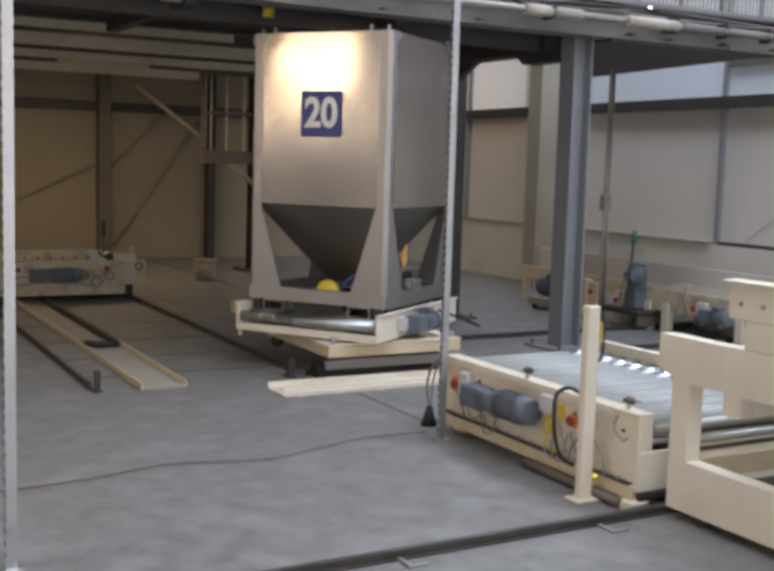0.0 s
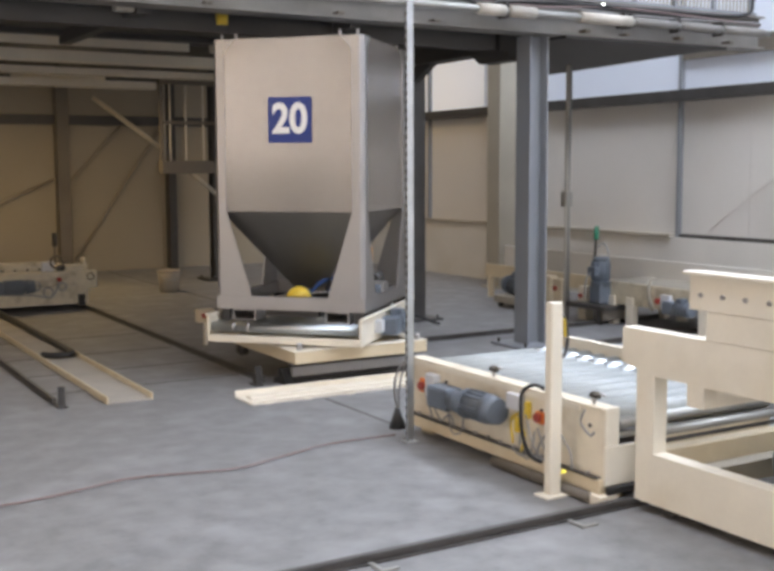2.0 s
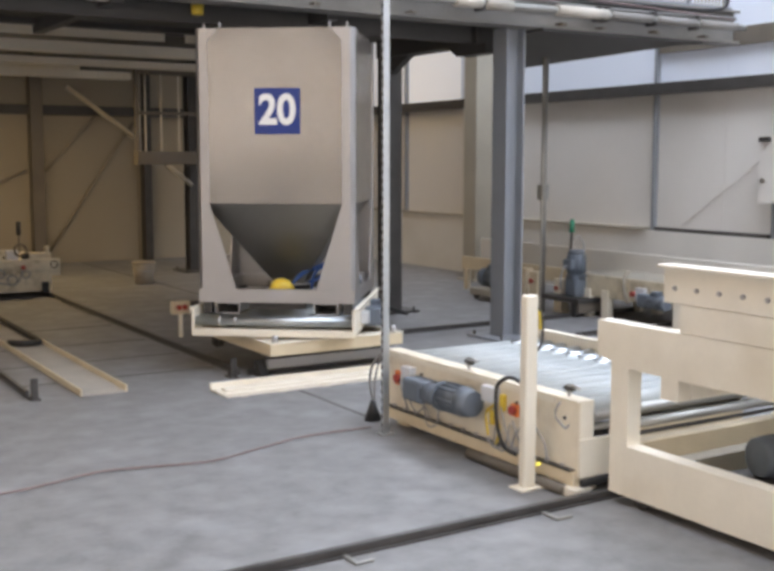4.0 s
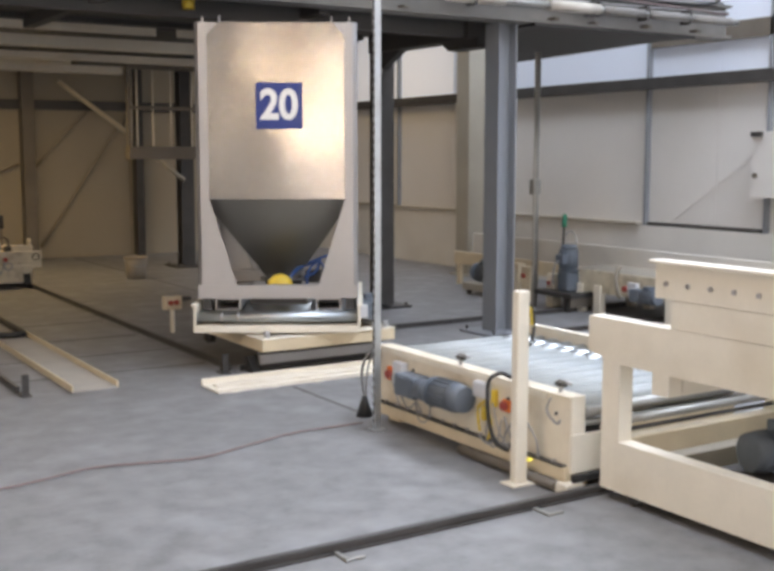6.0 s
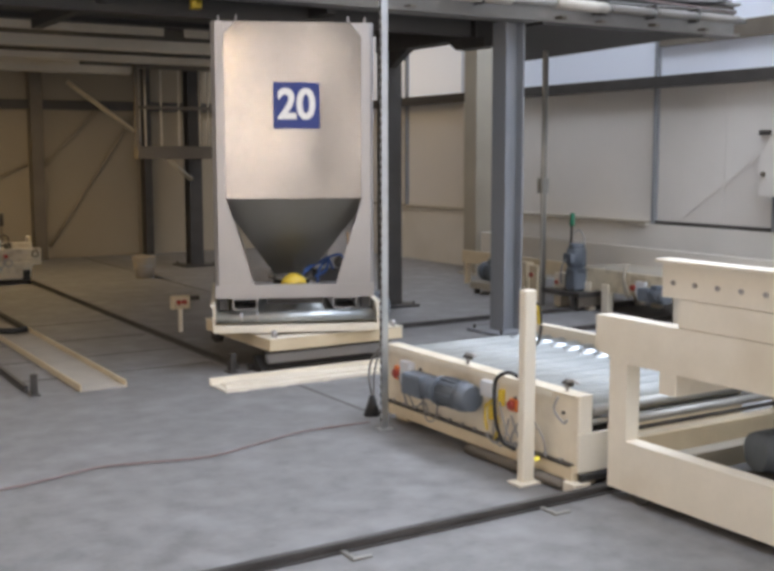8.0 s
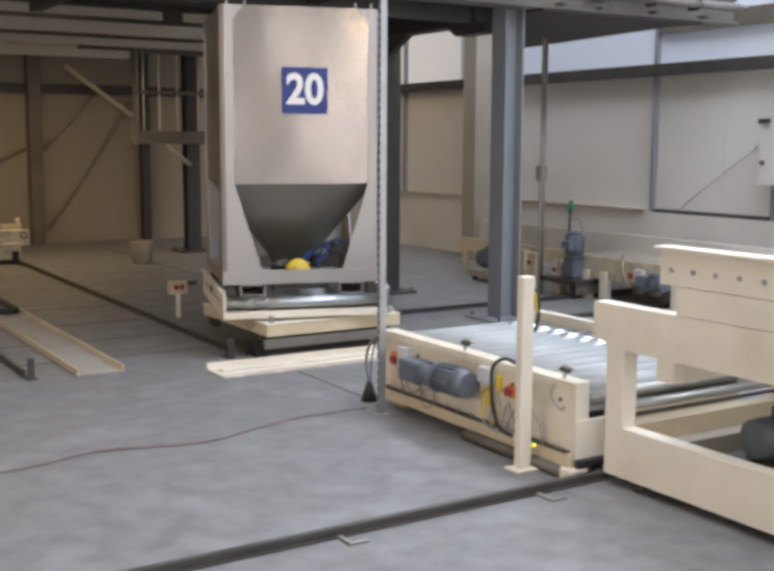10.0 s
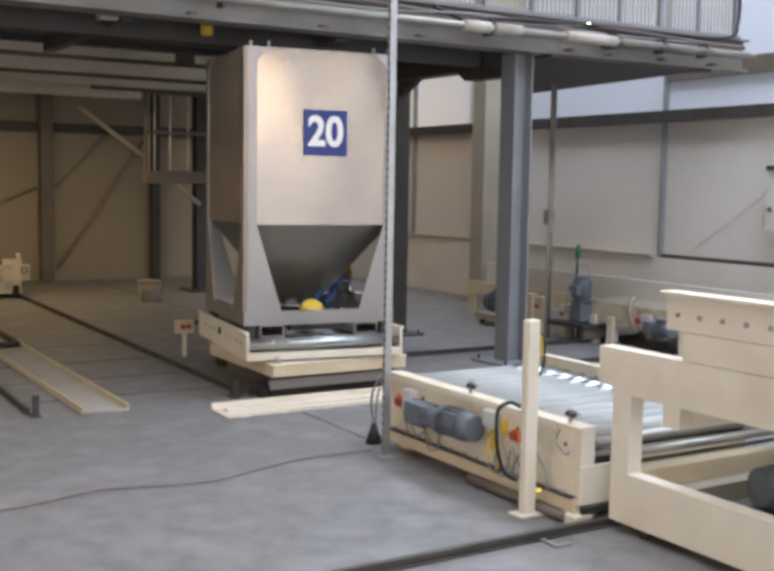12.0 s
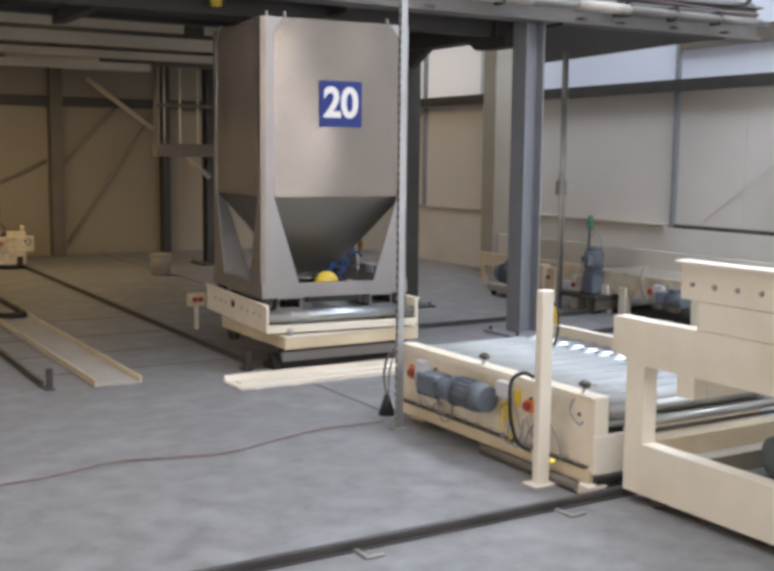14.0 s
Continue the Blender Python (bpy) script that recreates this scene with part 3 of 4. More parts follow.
def motor(parent, m, s=1.0, k=1.0, drum=1.0, lid=True):
    """Gear motor, its shaft line along x."""
    mo = new("gear_motor")
    mo.parent, mo.matrix_basis = parent, m
    mo["label"] = "blue-grey gear motor"
    mat = MOTOR
    mo.matrix_basis = m @ Matrix.Diagonal((k, 1, 1, 1))
    part("gearbox", box(-0.20 * s, -0.04 * s, -0.07 * s, 0.07 * s, -0.075 * s, 0.075 * s, 0.015 * s), mat, mo)
    part("housing", rod((-0.04 * s, 0, 0), (0.15 * s, 0, 0), 0.075 * s * drum, 20), mat, mo)
    bm = bmesh.new()
    for k in range(14):
        a = 2 * math.pi * k / 14
        box_(bm, -0.03 * s, 0.13 * s, -0.003 * s, 0.003 * s, 0.072 * s * drum, 0.088 * s * drum)
        bmesh.ops.rotate(bm, verts=bm.verts[-8:], cent=(0, 0, 0), matrix=Matrix.Rotation(a, 3, "X"))
    part("cooling_fins", bm, mat, mo)
    part("fan_cover", rod((0.15 * s, 0, 0), (0.22 * s, 0, 0), 0.088 * s * drum, 20, 0.078 * s * drum), mat, mo)
    if lid:
        part("terminal_box", box(0.0, 0.10 * s, -0.05 * s, 0.05 * s, 0.075 * s, 0.12 * s, 0.006), mat, mo)
    return mo


# ---- roller conveyor in front ----
rc = thing("roller_conveyor", "cream painted roller conveyor with bright rollers", "conveyor")
X0, X1, Y0, Y1 = 3.50, 4.66, 3.92, 5.68
sf = bmesh.new()
box_(sf, X0, X0 + 0.012, Y0, Y1, 0.12, 0.458, 0.003)
box_(sf, X0 - 0.012, X0 + 0.085, Y0, Y1, 0.458, 0.472, 0.004)
part("side_panel", sf, CREAM_USED, rc)
part("lip", box(X0 - 0.012, X0 - 0.004, Y0 + 0.17, Y1, 0.43, 0.4575, 0.002), CREAM, rc)
part("base_flange", box(X0 - 0.03, X0 + 0.05, Y0, Y1, 0.05, 0.12), CREAM_WORN_SHADE, rc)
part("base_flange", box(X1 - 0.05, X1 + 0.03, Y0, Y1, 0.05, 0.12), CREAM_WORN_SHADE, rc)
sf = bmesh.new()
box_(sf, X1 - 0.012, X1, Y0, Y1, 0.12, 0.503, 0.003)
box_(sf, X1 - 0.03, X1 + 0.02, Y0, Y1, 0.503, 0.515, 0.003)
part("side_panel", sf, CREAM, rc)
part("end_plate", box(X0 - 0.002, X0 + 0.085, Y0 - 0.014, Y0, 0.286, 0.474), CREAM, rc)
part("end_plate", box(X0 - 0.006, X0 + 0.20, Y0 - 0.02, Y0, 0.09, 0.284), CREAM, rc)
part("end_beam", box(X0 + 0.202, X1, Y0 - 0.012, Y0 + 0.01, 0.12, 0.31), CREAM_WORN_SHADE, rc)
for x in (X0 + 0.1, X1 - 0.1):
    for y in (Y0 + 0.1, Y1 - 0.1):
        part("foot", box(x - 0.06, x + 0.06, y - 0.06, y + 0.06, 0, 0.12), CREAM_WORN_SHADE, rc)
n = 13
for i in range(n):
    y = Y0 + 0.08 + i * (Y1 - Y0 - 0.16) / (n - 1)
    part("roller", rod((X0 + 0.07, y, 0.405), (X1 - 0.045, y, 0.405), 0.052, 20), BED, rc)
    # added shiny sleeve that gives each roller its glint at the far side
    part("glint_sleeve", rod((X1 - 0.28, y, 0.405), (X1 - 0.043, y, 0.405), 0.0535, 20), ROLLER, rc, "bright zinc sleeve standing in for the glint on the roller")
    part("roller_shaft", rod((X1 - 0.045, y, 0.405), (X1 - 0.012, y, 0.405), 0.014, 8), DARK, rc)
part("under_tray", box(X0 + 0.02, X1 - 0.02, Y0 + 0.05, Y1 - 0.02, 0.350, 0.356, 0), BED, rc)
part("cross_tube", rod((X0 + 0.09, Y0 + 0.01, 0.385), (X1 + 0.1, Y0 + 0.01, 0.385), 0.03, 14), CONDUIT, rc)
part("cross_tube", rod((X0 + 0.09, Y0 + 0.01, 0.33), (X1 + 0.1, Y0 + 0.01, 0.33), 0.018, 14), CONDUIT, rc)
mt = new("gear_motor")
mt.parent = rc
mt["label"] = "blue-grey gear motor with a round drum"
part("gearbox", box(X0 - 0.125, X0 - 0.001, 5.12, 5.33, 0.235, 0.365, 0.014), MOTOR, mt)
part("gearbox_cover", box(X0 - 0.132, X0 - 0.125, 5.15, 5.30, 0.25, 0.35), MOTOR, mt)
part("neck", rod((X0 - 0.07, 5.12, 0.30), (X0 - 0.07, 4.98, 0.30), 0.062, 20), MOTOR, mt)
part("flange", rod((X0 - 0.075, 4.98, 0.312), (X0 - 0.075, 4.95, 0.312), 0.086, 16), MOTOR, mt)
part("drum", rod((X0 - 0.075, 4.95, 0.318), (X0 - 0.075, 4.77, 0.318), 0.074, 10), MOTOR, mt)
bm = bmesh.new()
for k in range(16):
    box_(bm, X0 - 0.078, X0 - 0.072, 4.78, 4.94, 0.388, 0.402)
    bmesh.ops.rotate(bm, verts=bm.verts[-8:], cent=(X0 - 0.075, 4.8, 0.318), matrix=Matrix.Rotation(2 * math.pi * k / 16, 3, "Y"))
part("cooling_fins", bm, MOTOR, mt)
part("fan_cover", rod((X0 - 0.075, 4.77, 0.318), (X0 - 0.075, 4.68, 0.318), 0.086, 20, 0.070), MOTOR, mt)
part("switch_box", box(X0 - 0.05, X0 - 0.001, 5.36, 5.46, 0.27, 0.405), BOX, rc, "light grey switch box")
part("switch_plate", box(X0 - 0.02, X0 - 0.001, 5.49, 5.57, 0.27, 0.355), ORANGE, rc, "orange switch plate")
part("stop_button", rod((X0 - 0.045, 5.53, 0.312), (X0 - 0.02, 5.53, 0.312), 0.026, 16), RED, rc, "dark red rotary switch")
part("switch_box", box(X0 - 0.05, X0 - 0.001, 4.54, 4.65, 0.345, 0.43), BOX, rc)
part("connector", box(X0 - 0.03, X0 - 0.001, 4.485, 4.515, 0.31, 0.40), YELLOW, rc, "yellow connector block")
part("connector", box(X0 - 0.03, X0 - 0.001, 4.57, 4.60, 0.22, 0.30), YELLOW, rc, "yellow connector block")
part("connector_plate", box(X0 - 0.018, X0 - 0.001, 4.375, 4.435, 0.30, 0.365), ORANGE, rc, "orange connector plate")
part("connector", rod((X0 - 0.04, 4.405, 0.335), (X0 - 0.018, 4.405, 0.335), 0.024, 14), RED, rc, "dark red connector")
for p in ([(4.53, 0.26), (4.55, 0.14), (4.48, 0.10), (4.44, 0.18), (4.42, 0.26)], [(4.40, 0.28), (4.30, 0.14), (4.22, 0.22), (4.28, 0.30), (4.38, 0.2), (4.40, 0.12)], [(5.5, 0.30), (5.44, 0.2), (5.40, 0.13)], [(5.25, 0.28), (5.2, 0.1), (5.1, 0.12), (5.08, 0.24)], [(4.03, 0.45), (4.06, 0.38), (3.99, 0.33), (3.96, 0.35)]):
    part("cable", tube([(X0 - 0.03, a, b) for a, b in p], 0.006, 6), GREYCABLE, rc)
for p in ([(4.53, 0.42), (4.55, 0.34), (4.62, 0.28), (4.60, 0.16)], [(4.56, 0.30), (4.50, 0.22), (4.53, 0.13)]):
    part("cable", tube([(X0 - 0.035, a, b) for a, b in p], 0.008, 6), YELLOW, rc, "yellow cable")
for p in ([(4.48, 0.34), (4.42, 0.20), (4.34, 0.13), (4.26, 0.18), (4.30, 0.26)], [(4.60, 0.14), (4.52, 0.11), (4.44, 0.14), (4.36, 0.12)], [(4.20, 0.30), (4.12, 0.22), (4.10, 0.13)], [(5.42, 0.28), (5.30, 0.15), (5.20, 0.2), (5.14, 0.13)]):
    part("cable", tube([(X0 - 0.045, a, b) for a, b in p], 0.005, 6), GREYCABLE, rc)
for y in (4.87, 4.03):
    part("sensor_bracket", tube([(X0 + 0.03, y, 0.472), (X0 + 0.03, y, 0.515), (X0 + 0.02, y - 0.05, 0.535), (X0 + 0.03, y - 0.08, 0.525)], 0.009, 8), STEEL_DULL, rc)
    part("sensor_head", rod((X0 + 0.03, y - 0.035, 0.512), (X0 + 0.03, y + 0.03, 0.512), 0.012, 10), DARK, rc)
    part("sensor_ring", tube([(X0 + 0.03 + 0.0, y + 0.022 * math.cos(k * 0.7), 0.512 + 0.022 * math.sin(k * 0.7)) for k in range(10)], 0.005, 6, 2), CONDUIT, rc)
part("conduit", rod((X0 - 0.055, Y0 + 0.03, 0.03), (X0 - 0.055, 4.75, 0.03), 0.026, 10), DUSTY, rc, "dark conduit along the foot")
part("groove", box(X0 - 0.034, X0 + 0.005, Y0 + 0.02, Y1, 0.118, 0.128, 0), DARK, rc)
part("corner_foot", box(X0 - 0.06, X0 + 0.05, Y0 - 0.05, Y0 + 0.06, 0.0, 0.05), CREAM, rc)
part("drag_chain", box(X0 - 0.01, X0 + 0.2, Y0 - 0.05, Y0 - 0.022, 0.055, 0.09), BLACK, rc)
part("marker_lamp", rod((X0 - 0.05, 4.175, 0.105), (X0 - 0.03, 4.175, 0.105), 0.008, 8), MARKER, rc, "small yellow marker lamp")
for y in (4.02, 4.4, 4.95, 5.3):
    part("bolt", rod((X0 - 0.008, y, 0.37), (X0, y, 0.37), 0.010, 8), DARK, rc)
for i in range(14):
    y = Y0 + 0.10 + i * 0.12
    part("bolt", rod((X0 - 0.015, y, 0.128), (X0 - 0.015, y, 0.142), 0.011, 8), STEEL_DULL, rc)

# ---- transfer machine ----
tm = thing("transfer_machine", "large cream painted transfer machine frame on the cross rail", "machine")
M0 = 3.58


def mach_side(x0, x1):
    bm = bmesh.new()
    prism_(bm, [(3.79, 0.05), (3.79, 0.68), (3.89, 0.70), (3.89, 0.87), (1.6, 0.87), (1.6, 0.66), (3.675, 0.66), (3.675, 0.29), (1.6, 0.29), (1.6, 0.05)], "x", x0, x1)
    return bm


part("side_frame", mach_side(M0, M0 + 0.085), CREAM, tm)
part("side_frame", mach_side(4.75, 4.87), CREAM, tm)
part("web_plate", box(M0 + 0.002, M0 + 0.05, 1.6, 3.37, 0.872, 0.998), CREAM, tm)
part("upper_plate", box(M0, M0 + 0.05, 1.6, 3.47, 1.0, 1.155), CREAM, tm)
part("top_flange", box(M0 - 0.03, M0 + 0.07, 1.6, 3.49, 1.157, 1.172), CREAM, tm)
for i in range(9):
    y = 3.40 - i * 0.125
    part("bolt", rod((M0 - 0.008, y, 1.07), (M0, y, 1.07), 0.011, 10), STEEL_DULL, tm)
# beige pan and pan edge: shade inside the frame put into the colour
part("floor_pan", box(M0 + 0.086, 4.74, 1.6, 3.69, 0.06, 0.09), COLUMN_BEIGE, tm)
# hidden plate, added to keep light out of the machine
part("shade_deck", box(M0 + 0.125, 4.745, 1.6, 3.365, 0.78, 0.81, 0), CREAM_WORN_SHADE, tm)
part("frame_tab", box(M0 + 0.001, M0 + 0.084, 3.37, 3.47, 0.56, 0.662, 0), CREAM, tm)
part("cross_plate", box(M0 + 0.087, 4.749, 3.37, 3.47, 0.56, 0.87, 0), CREAM, tm)
part("cross_beam", box(M0 + 0.085, 4.75, 3.70, 3.78, 0.10, 0.29), CREAM_WORN_SHADE, tm)
part("cross_roller", rod((M0 + 0.085, 3.74, 0.37), (4.75, 3.74, 0.37), 0.020, 14), CONDUIT, tm)
part("cross_roller", rod((M0 + 0.085, 3.74, 0.325), (4.75, 3.74, 0.325), 0.011, 12), RAIL, tm)
part("pan_edge", box(M0 + 0.086, 4.74, 3.60, 3.695, 0.09, 0.19), COLUMN_BEIGE, tm)
part("gear_cover", box(4.50, 4.74, 3.2, 3.36, 0.25, 0.60), BOX, tm)
motor(tm, pose(4.24, 3.2, 0.275, 0, 0, 165), 1.15)
part("motor_base", box(3.95, 4.4, 2.95, 3.4, 0.09, 0.18), DARK, tm)
for y in (3.6, 2.2):
    part("wheel", rod((M0 + 0.03, y, 0.05), (M0 + 0.09, y, 0.05), 0.05, 18), DARK, tm)

# ---- static turntable frame ----
HX, HY = 4.01, 8.02
tt = thing("turntable", "cream painted square turntable frame over the rails", "turntable")
for x0, x1, y0, y1 in ((3.44, 4.60, 7.24, 7.34), (3.44, 4.60, 8.38, 8.48), (3.44, 3.54, 7.34, 8.38), (4.50, 4.60, 7.34, 8.38)):
    # tan beam colour includes the warm light and shade under the bin
    part("frame_beam", box(x0, x1, y0, y1, 0.182, 0.272), CREAM_WORN_SHADE, tt)
    part("beam_flange", box(x0 - 0.008, x1 + 0.008, y0 - 0.008, y1 + 0.008, 0.272, 0.28), CREAM, tt)
part("top_plate", box(3.54, 4.50, 7.34, 8.38, 0.25, 0.262, 0), CREAM_WORN_SHADE, tt)
part("pin", rod((3.50, 7.29, 0.28), (3.50, 7.29, 0.33), 0.022, 12), STEEL_DULL, tt)
part("pin", rod((4.54, 7.29, 0.28), (4.54, 7.29, 0.33), 0.022, 12), STEEL_DULL, tt)
part("skirt", box(3.52, 4.62, 7.46, 7.50, 0.045, 0.12), BOX, tt)
part("skirt_beam", box(3.50, 4.62, 7.43, 7.455, 0.015, 0.045), DARK, tt)
part("skirt_lip", box(3.50, 4.62, 7.45, 7.50, 0.122, 0.15), DARK, tt)
for x in (3.6, 4.44):
    for y in (7.57, 8.60):
        part("wheel", rod((x - 0.03, y, 0.095), (x + 0.03, y, 0.095), 0.05, 18), DARK, tt)
        part("wheel_fork", box(x - 0.05, x - 0.035, y - 0.03, y + 0.03, 0.07, 0.25, 0), DARK, tt)
part("bumper", prism([(7.34, 0.0), (7.50, 0.0), (7.50, 0.12), (7.46, 0.12)], "x", 3.42, 3.49), BLACK, tt)
part("bearing", rod((HX, HY, 0.262), (HX, HY, 0.30), 0.35, 32), DARK, tt)
sd = thing("control_stand", "low cream stand with red push buttons", "control stand")
part("leg", box(3.60, 3.635, 9.52, 9.555, 0, 0.22), CREAM, sd)
part("head", box(3.535, 3.70, 9.50, 9.58, 0.22, 0.34), CREAM_WORN_SHADE, sd)
part("side_arm", box(3.70, 3.80, 9.52, 9.56, 0.29, 0.33), DARK, sd)
for x in (3.585, 3.64):
    part("button", rod((x, 9.47, 0.285), (x, 9.50, 0.285), 0.022, 12), RED, sd, "red push button")

# ---- turning conveyor and the bin on it ----
tc = thing("turntable_conveyor", "cream painted roller conveyor turning on its frame", "conveyor", pose(HX, HY, 0))
W_, L_ = 0.63, 0.76
for s in (-1, 1):
    bm = bmesh.new()
    box_(bm, min(s * W_, s * (W_ - 0.02)), max(s * W_, s * (W_ - 0.02)), -L_, L_, 0.30, 0.51, 0.003)
    box_(bm, min(s * W_, s * (W_ + 0.018)), max(s * W_, s * (W_ + 0.018)), -L_, L_, 0.50, 0.512, 0.002)
    part("side_panel", bm, CREAM, tc)
    for y in (-0.5, 0.5):
        part("bracket", box(min(s * 0.45, s * 0.61), max(s * 0.45, s * 0.61), y - 0.05, y + 0.05, 0.30, 0.34), CREAM_WORN_SHADE, tc)
part("end_beam", box(-0.61, 0.61, -0.76, -0.69, 0.298, 0.352), CREAM, tc)
part("end_beam", box(-0.61, 0.61, 0.69, 0.75, 0.30, 0.355), CREAM, tc)
part("bottom_pan", box(-0.61, 0.61, -0.69, 0.69, 0.302, 0.312, 0), CREAM_WORN_SHADE, tc)
for i in range(13):
    y = -0.71 + i * 1.42 / 12
    part("roller", rod((-0.605, y, 0.41), (0.605, y, 0.41), 0.038, 20), ROLLER, tc)
for x in (-0.42, -0.30):
    part("roller_collar", rod((x - 0.012, -0.71, 0.41), (x + 0.012, -0.71, 0.41), 0.0395, 20), STEEL_DULL, tc)
part("hub", rod((0, 0, 0.30), (0, 0, 0.302), 0.3, 24), DARK, tc)
motor(tc, pose(W_ + 0.085, -0.12, 0.40, 0, 0, 90), 0.95)
part("switch_box", box(W_ + 0.001, W_ + 0.06, -0.42, -0.34, 0.36, 0.46), BOX, tc)
part("knob", rod((-W_ - 0.012, 0.02, 0.43), (-W_, 0.02, 0.43), 0.03, 12), DARK, tc)
for y in (-0.62, -0.48, -0.34, -0.2, 0.22, 0.36, 0.5):
    part("bolt", rod((-W_ - 0.006, y, 0.42), (-W_, y, 0.42), 0.009, 8), DARK, tc)
part("cable", tube([(0.66, 0.3, 0.45), (0.8, 0.5, 0.36), (0.9, 0.62, 0.30), (0.8, 0.75, 0.3), (0.66, 0.72, 0.36)], 0.012), BLACK, tc)

hb = thing("hopper_bin", "stainless steel hopper bin with a blue number sign", "hopper", pose(HX, HY, 0))
H_ = 0.61
ZB, ZF, ZK, ZT = 0.540, 0.644, 1.304, 2.622
for y0, y1 in ((-H_, -H_ + 0.06), (H_ - 0.06, H_)):
    part("base_beam", box(-H_, H_, y0, y1, ZB, ZF, 0.002), STEEL_DULL, hb)
for x0, x1 in ((-H_, -H_ + 0.06), (H_ - 0.06, H_)):
    part("base_beam", box(x0, x1, -H_ + 0.06, H_ - 0.06, ZB, ZF, 0.002), STEEL_DULL, hb)
for x in (-0.385, 0.385):
    pk = bmesh.new()
    for a0, a1, z0, z1 in ((-0.095, 0.095, 0.53, 0.54), (-0.095, 0.095, 0.451, 0.459), (-0.095, -0.085, 0.459, 0.53), (0.085, 0.095, 0.459, 0.53)):
        box_(pk, x + a0, x + a1, -0.6, 0.6, z0, z1)
    part("fork_pocket", pk, STEEL_DULL, hb)
    # black block inside the open tube stands in for its dark depth
    part("pocket_dark", box(x - 0.084, x + 0.084, -0.3, 0.3, 0.460, 0.529, 0), BLACK, hb)
for x in (-0.55, 0.55):
    for y in (-0.55, 0.55):
        part("foot", box(x - 0.035, x + 0.035, y - 0.035, y + 0.035, 0.449, ZB), DARK, hb)
part("centre_beam", box(-0.22, 0.22, -0.56, -0.5, 0.49, ZB, 0), DARK, hb)
# four posts with gusset plates
for k in range(4):
    r = Matrix.Rotation(k * math.pi / 2, 3, "Z")
    bm = bmesh.new()
    prism_(bm, [(-H_, -H_ + 0.03), (-H_ + 0.03, -H_), (-0.515, -H_), (-0.515, -H_ + 0.012), (-H_ + 0.03, -H_ + 0.014), (-H_ + 0.014, -H_ + 0.03), (-H_ + 0.012, -0.515), (-H_, -0.515)], "z", ZK, ZT)
    bmesh.ops.rotate(bm, verts=bm.verts, cent=(0, 0, 0), matrix=r)
    part("corner_post", bm, STEEL_DULL, hb)
    bm = bmesh.new()
    prism_(bm, [(-H_ + 0.03, ZF), (-0.312, ZF), (-0.515, ZK), (-H_ + 0.03, ZK)], "y", -H_, -H_ + 0.012)
    prism_(bm, [(-H_, -H_ + 0.03), (-H_ + 0.03, -H_), (-H_ + 0.03, -H_ + 0.012), (-H_ + 0.012, -H_ + 0.03)], "z", ZF, ZK)
    prism_(bm, [(-H_ + 0.03, ZF), (-0.312, ZF), (-0.515, ZK), (-H_ + 0.03, ZK)], "x", -H_, -H_ + 0.012)
    bmesh.ops.remove_doubles(bm, verts=bm.verts, dist=0.0005)
    bmesh.ops.rotate(bm, verts=bm.verts, cent=(0, 0, 0), matrix=r)
    part("gusset_plate", bm, STEEL_DULL, hb)
    # wall sheet with clipped upper corners, slightly dished
    bm = bmesh.new()
    nx, nz = 20, 24
    grid = []
    for j in range(nz + 1):
        z = ZK + (ZT - ZK) * j / nz
        half = 0.515 - max(0.0, z - (ZT - 0.09)) * 0.9
        grid.append([bm.verts.new((half * (2 * i / nx - 1), -0.602 + 0.0026 * math.sin(3.0 * i / nx * 3 + k) * math.sin(2.6 * j / nz * 2 + 0.7 * k) + 0.0015 * math.cos(2 * math.pi * j / nz * 1.5), z)) for i in range(nx + 1)])
    for j in range(nz):
        for i in range(nx):
            f = bm.faces.new((grid[j][i], grid[j][i + 1], grid[j + 1][i + 1], grid[j + 1][i]))
            f.smooth = True
    bmesh.ops.solidify(bm, geom=bm.faces[:], thickness=0.004)
    bmesh.ops.split_edges(bm, edges=[e for e in bm.edges if len(e.link_faces) == 2 and e.calc_face_angle() > 0.5])
    bmesh.ops.recalc_face_normals(bm, faces=bm.faces)
    bmesh.ops.rotate(bm, verts=bm.verts, cent=(0, 0, 0), matrix=r)
    part("wall_sheet", bm, STEEL, hb)
    for sx in (-1, 1):
        bm = prism([(sx * 0.513, ZT - 0.002), (sx * 0.513, ZT - 0.1), (sx * 0.43, ZT - 0.002)], "y", -H_ + 0.001, -H_ + 0.01)
        bmesh.ops.rotate(bm, verts=bm.verts, cent=(0, 0, 0), matrix=r)
        part("corner_plate", bm, STEEL_DULL, hb)
part("roof_sheet", box(-0.58, 0.58, -0.58, 0.58, ZT - 0.012, ZT - 0.002, 0), STEEL_DULL, hb)
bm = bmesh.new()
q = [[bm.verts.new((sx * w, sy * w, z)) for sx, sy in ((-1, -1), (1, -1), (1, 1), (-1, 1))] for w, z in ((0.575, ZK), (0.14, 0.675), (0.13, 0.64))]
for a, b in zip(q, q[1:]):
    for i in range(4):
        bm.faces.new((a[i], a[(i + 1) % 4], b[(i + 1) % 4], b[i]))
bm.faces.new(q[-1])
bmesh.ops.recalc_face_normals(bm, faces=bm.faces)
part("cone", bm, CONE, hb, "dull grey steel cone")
part("outlet", rod((0, 0, 0.56), (0, 0, 0.65), 0.15, 24), DARK, hb)
part("outlet_flange", rod((0, 0, 0.628), (0, 0, 0.640), 0.19, 24), STEEL_DULL, hb)
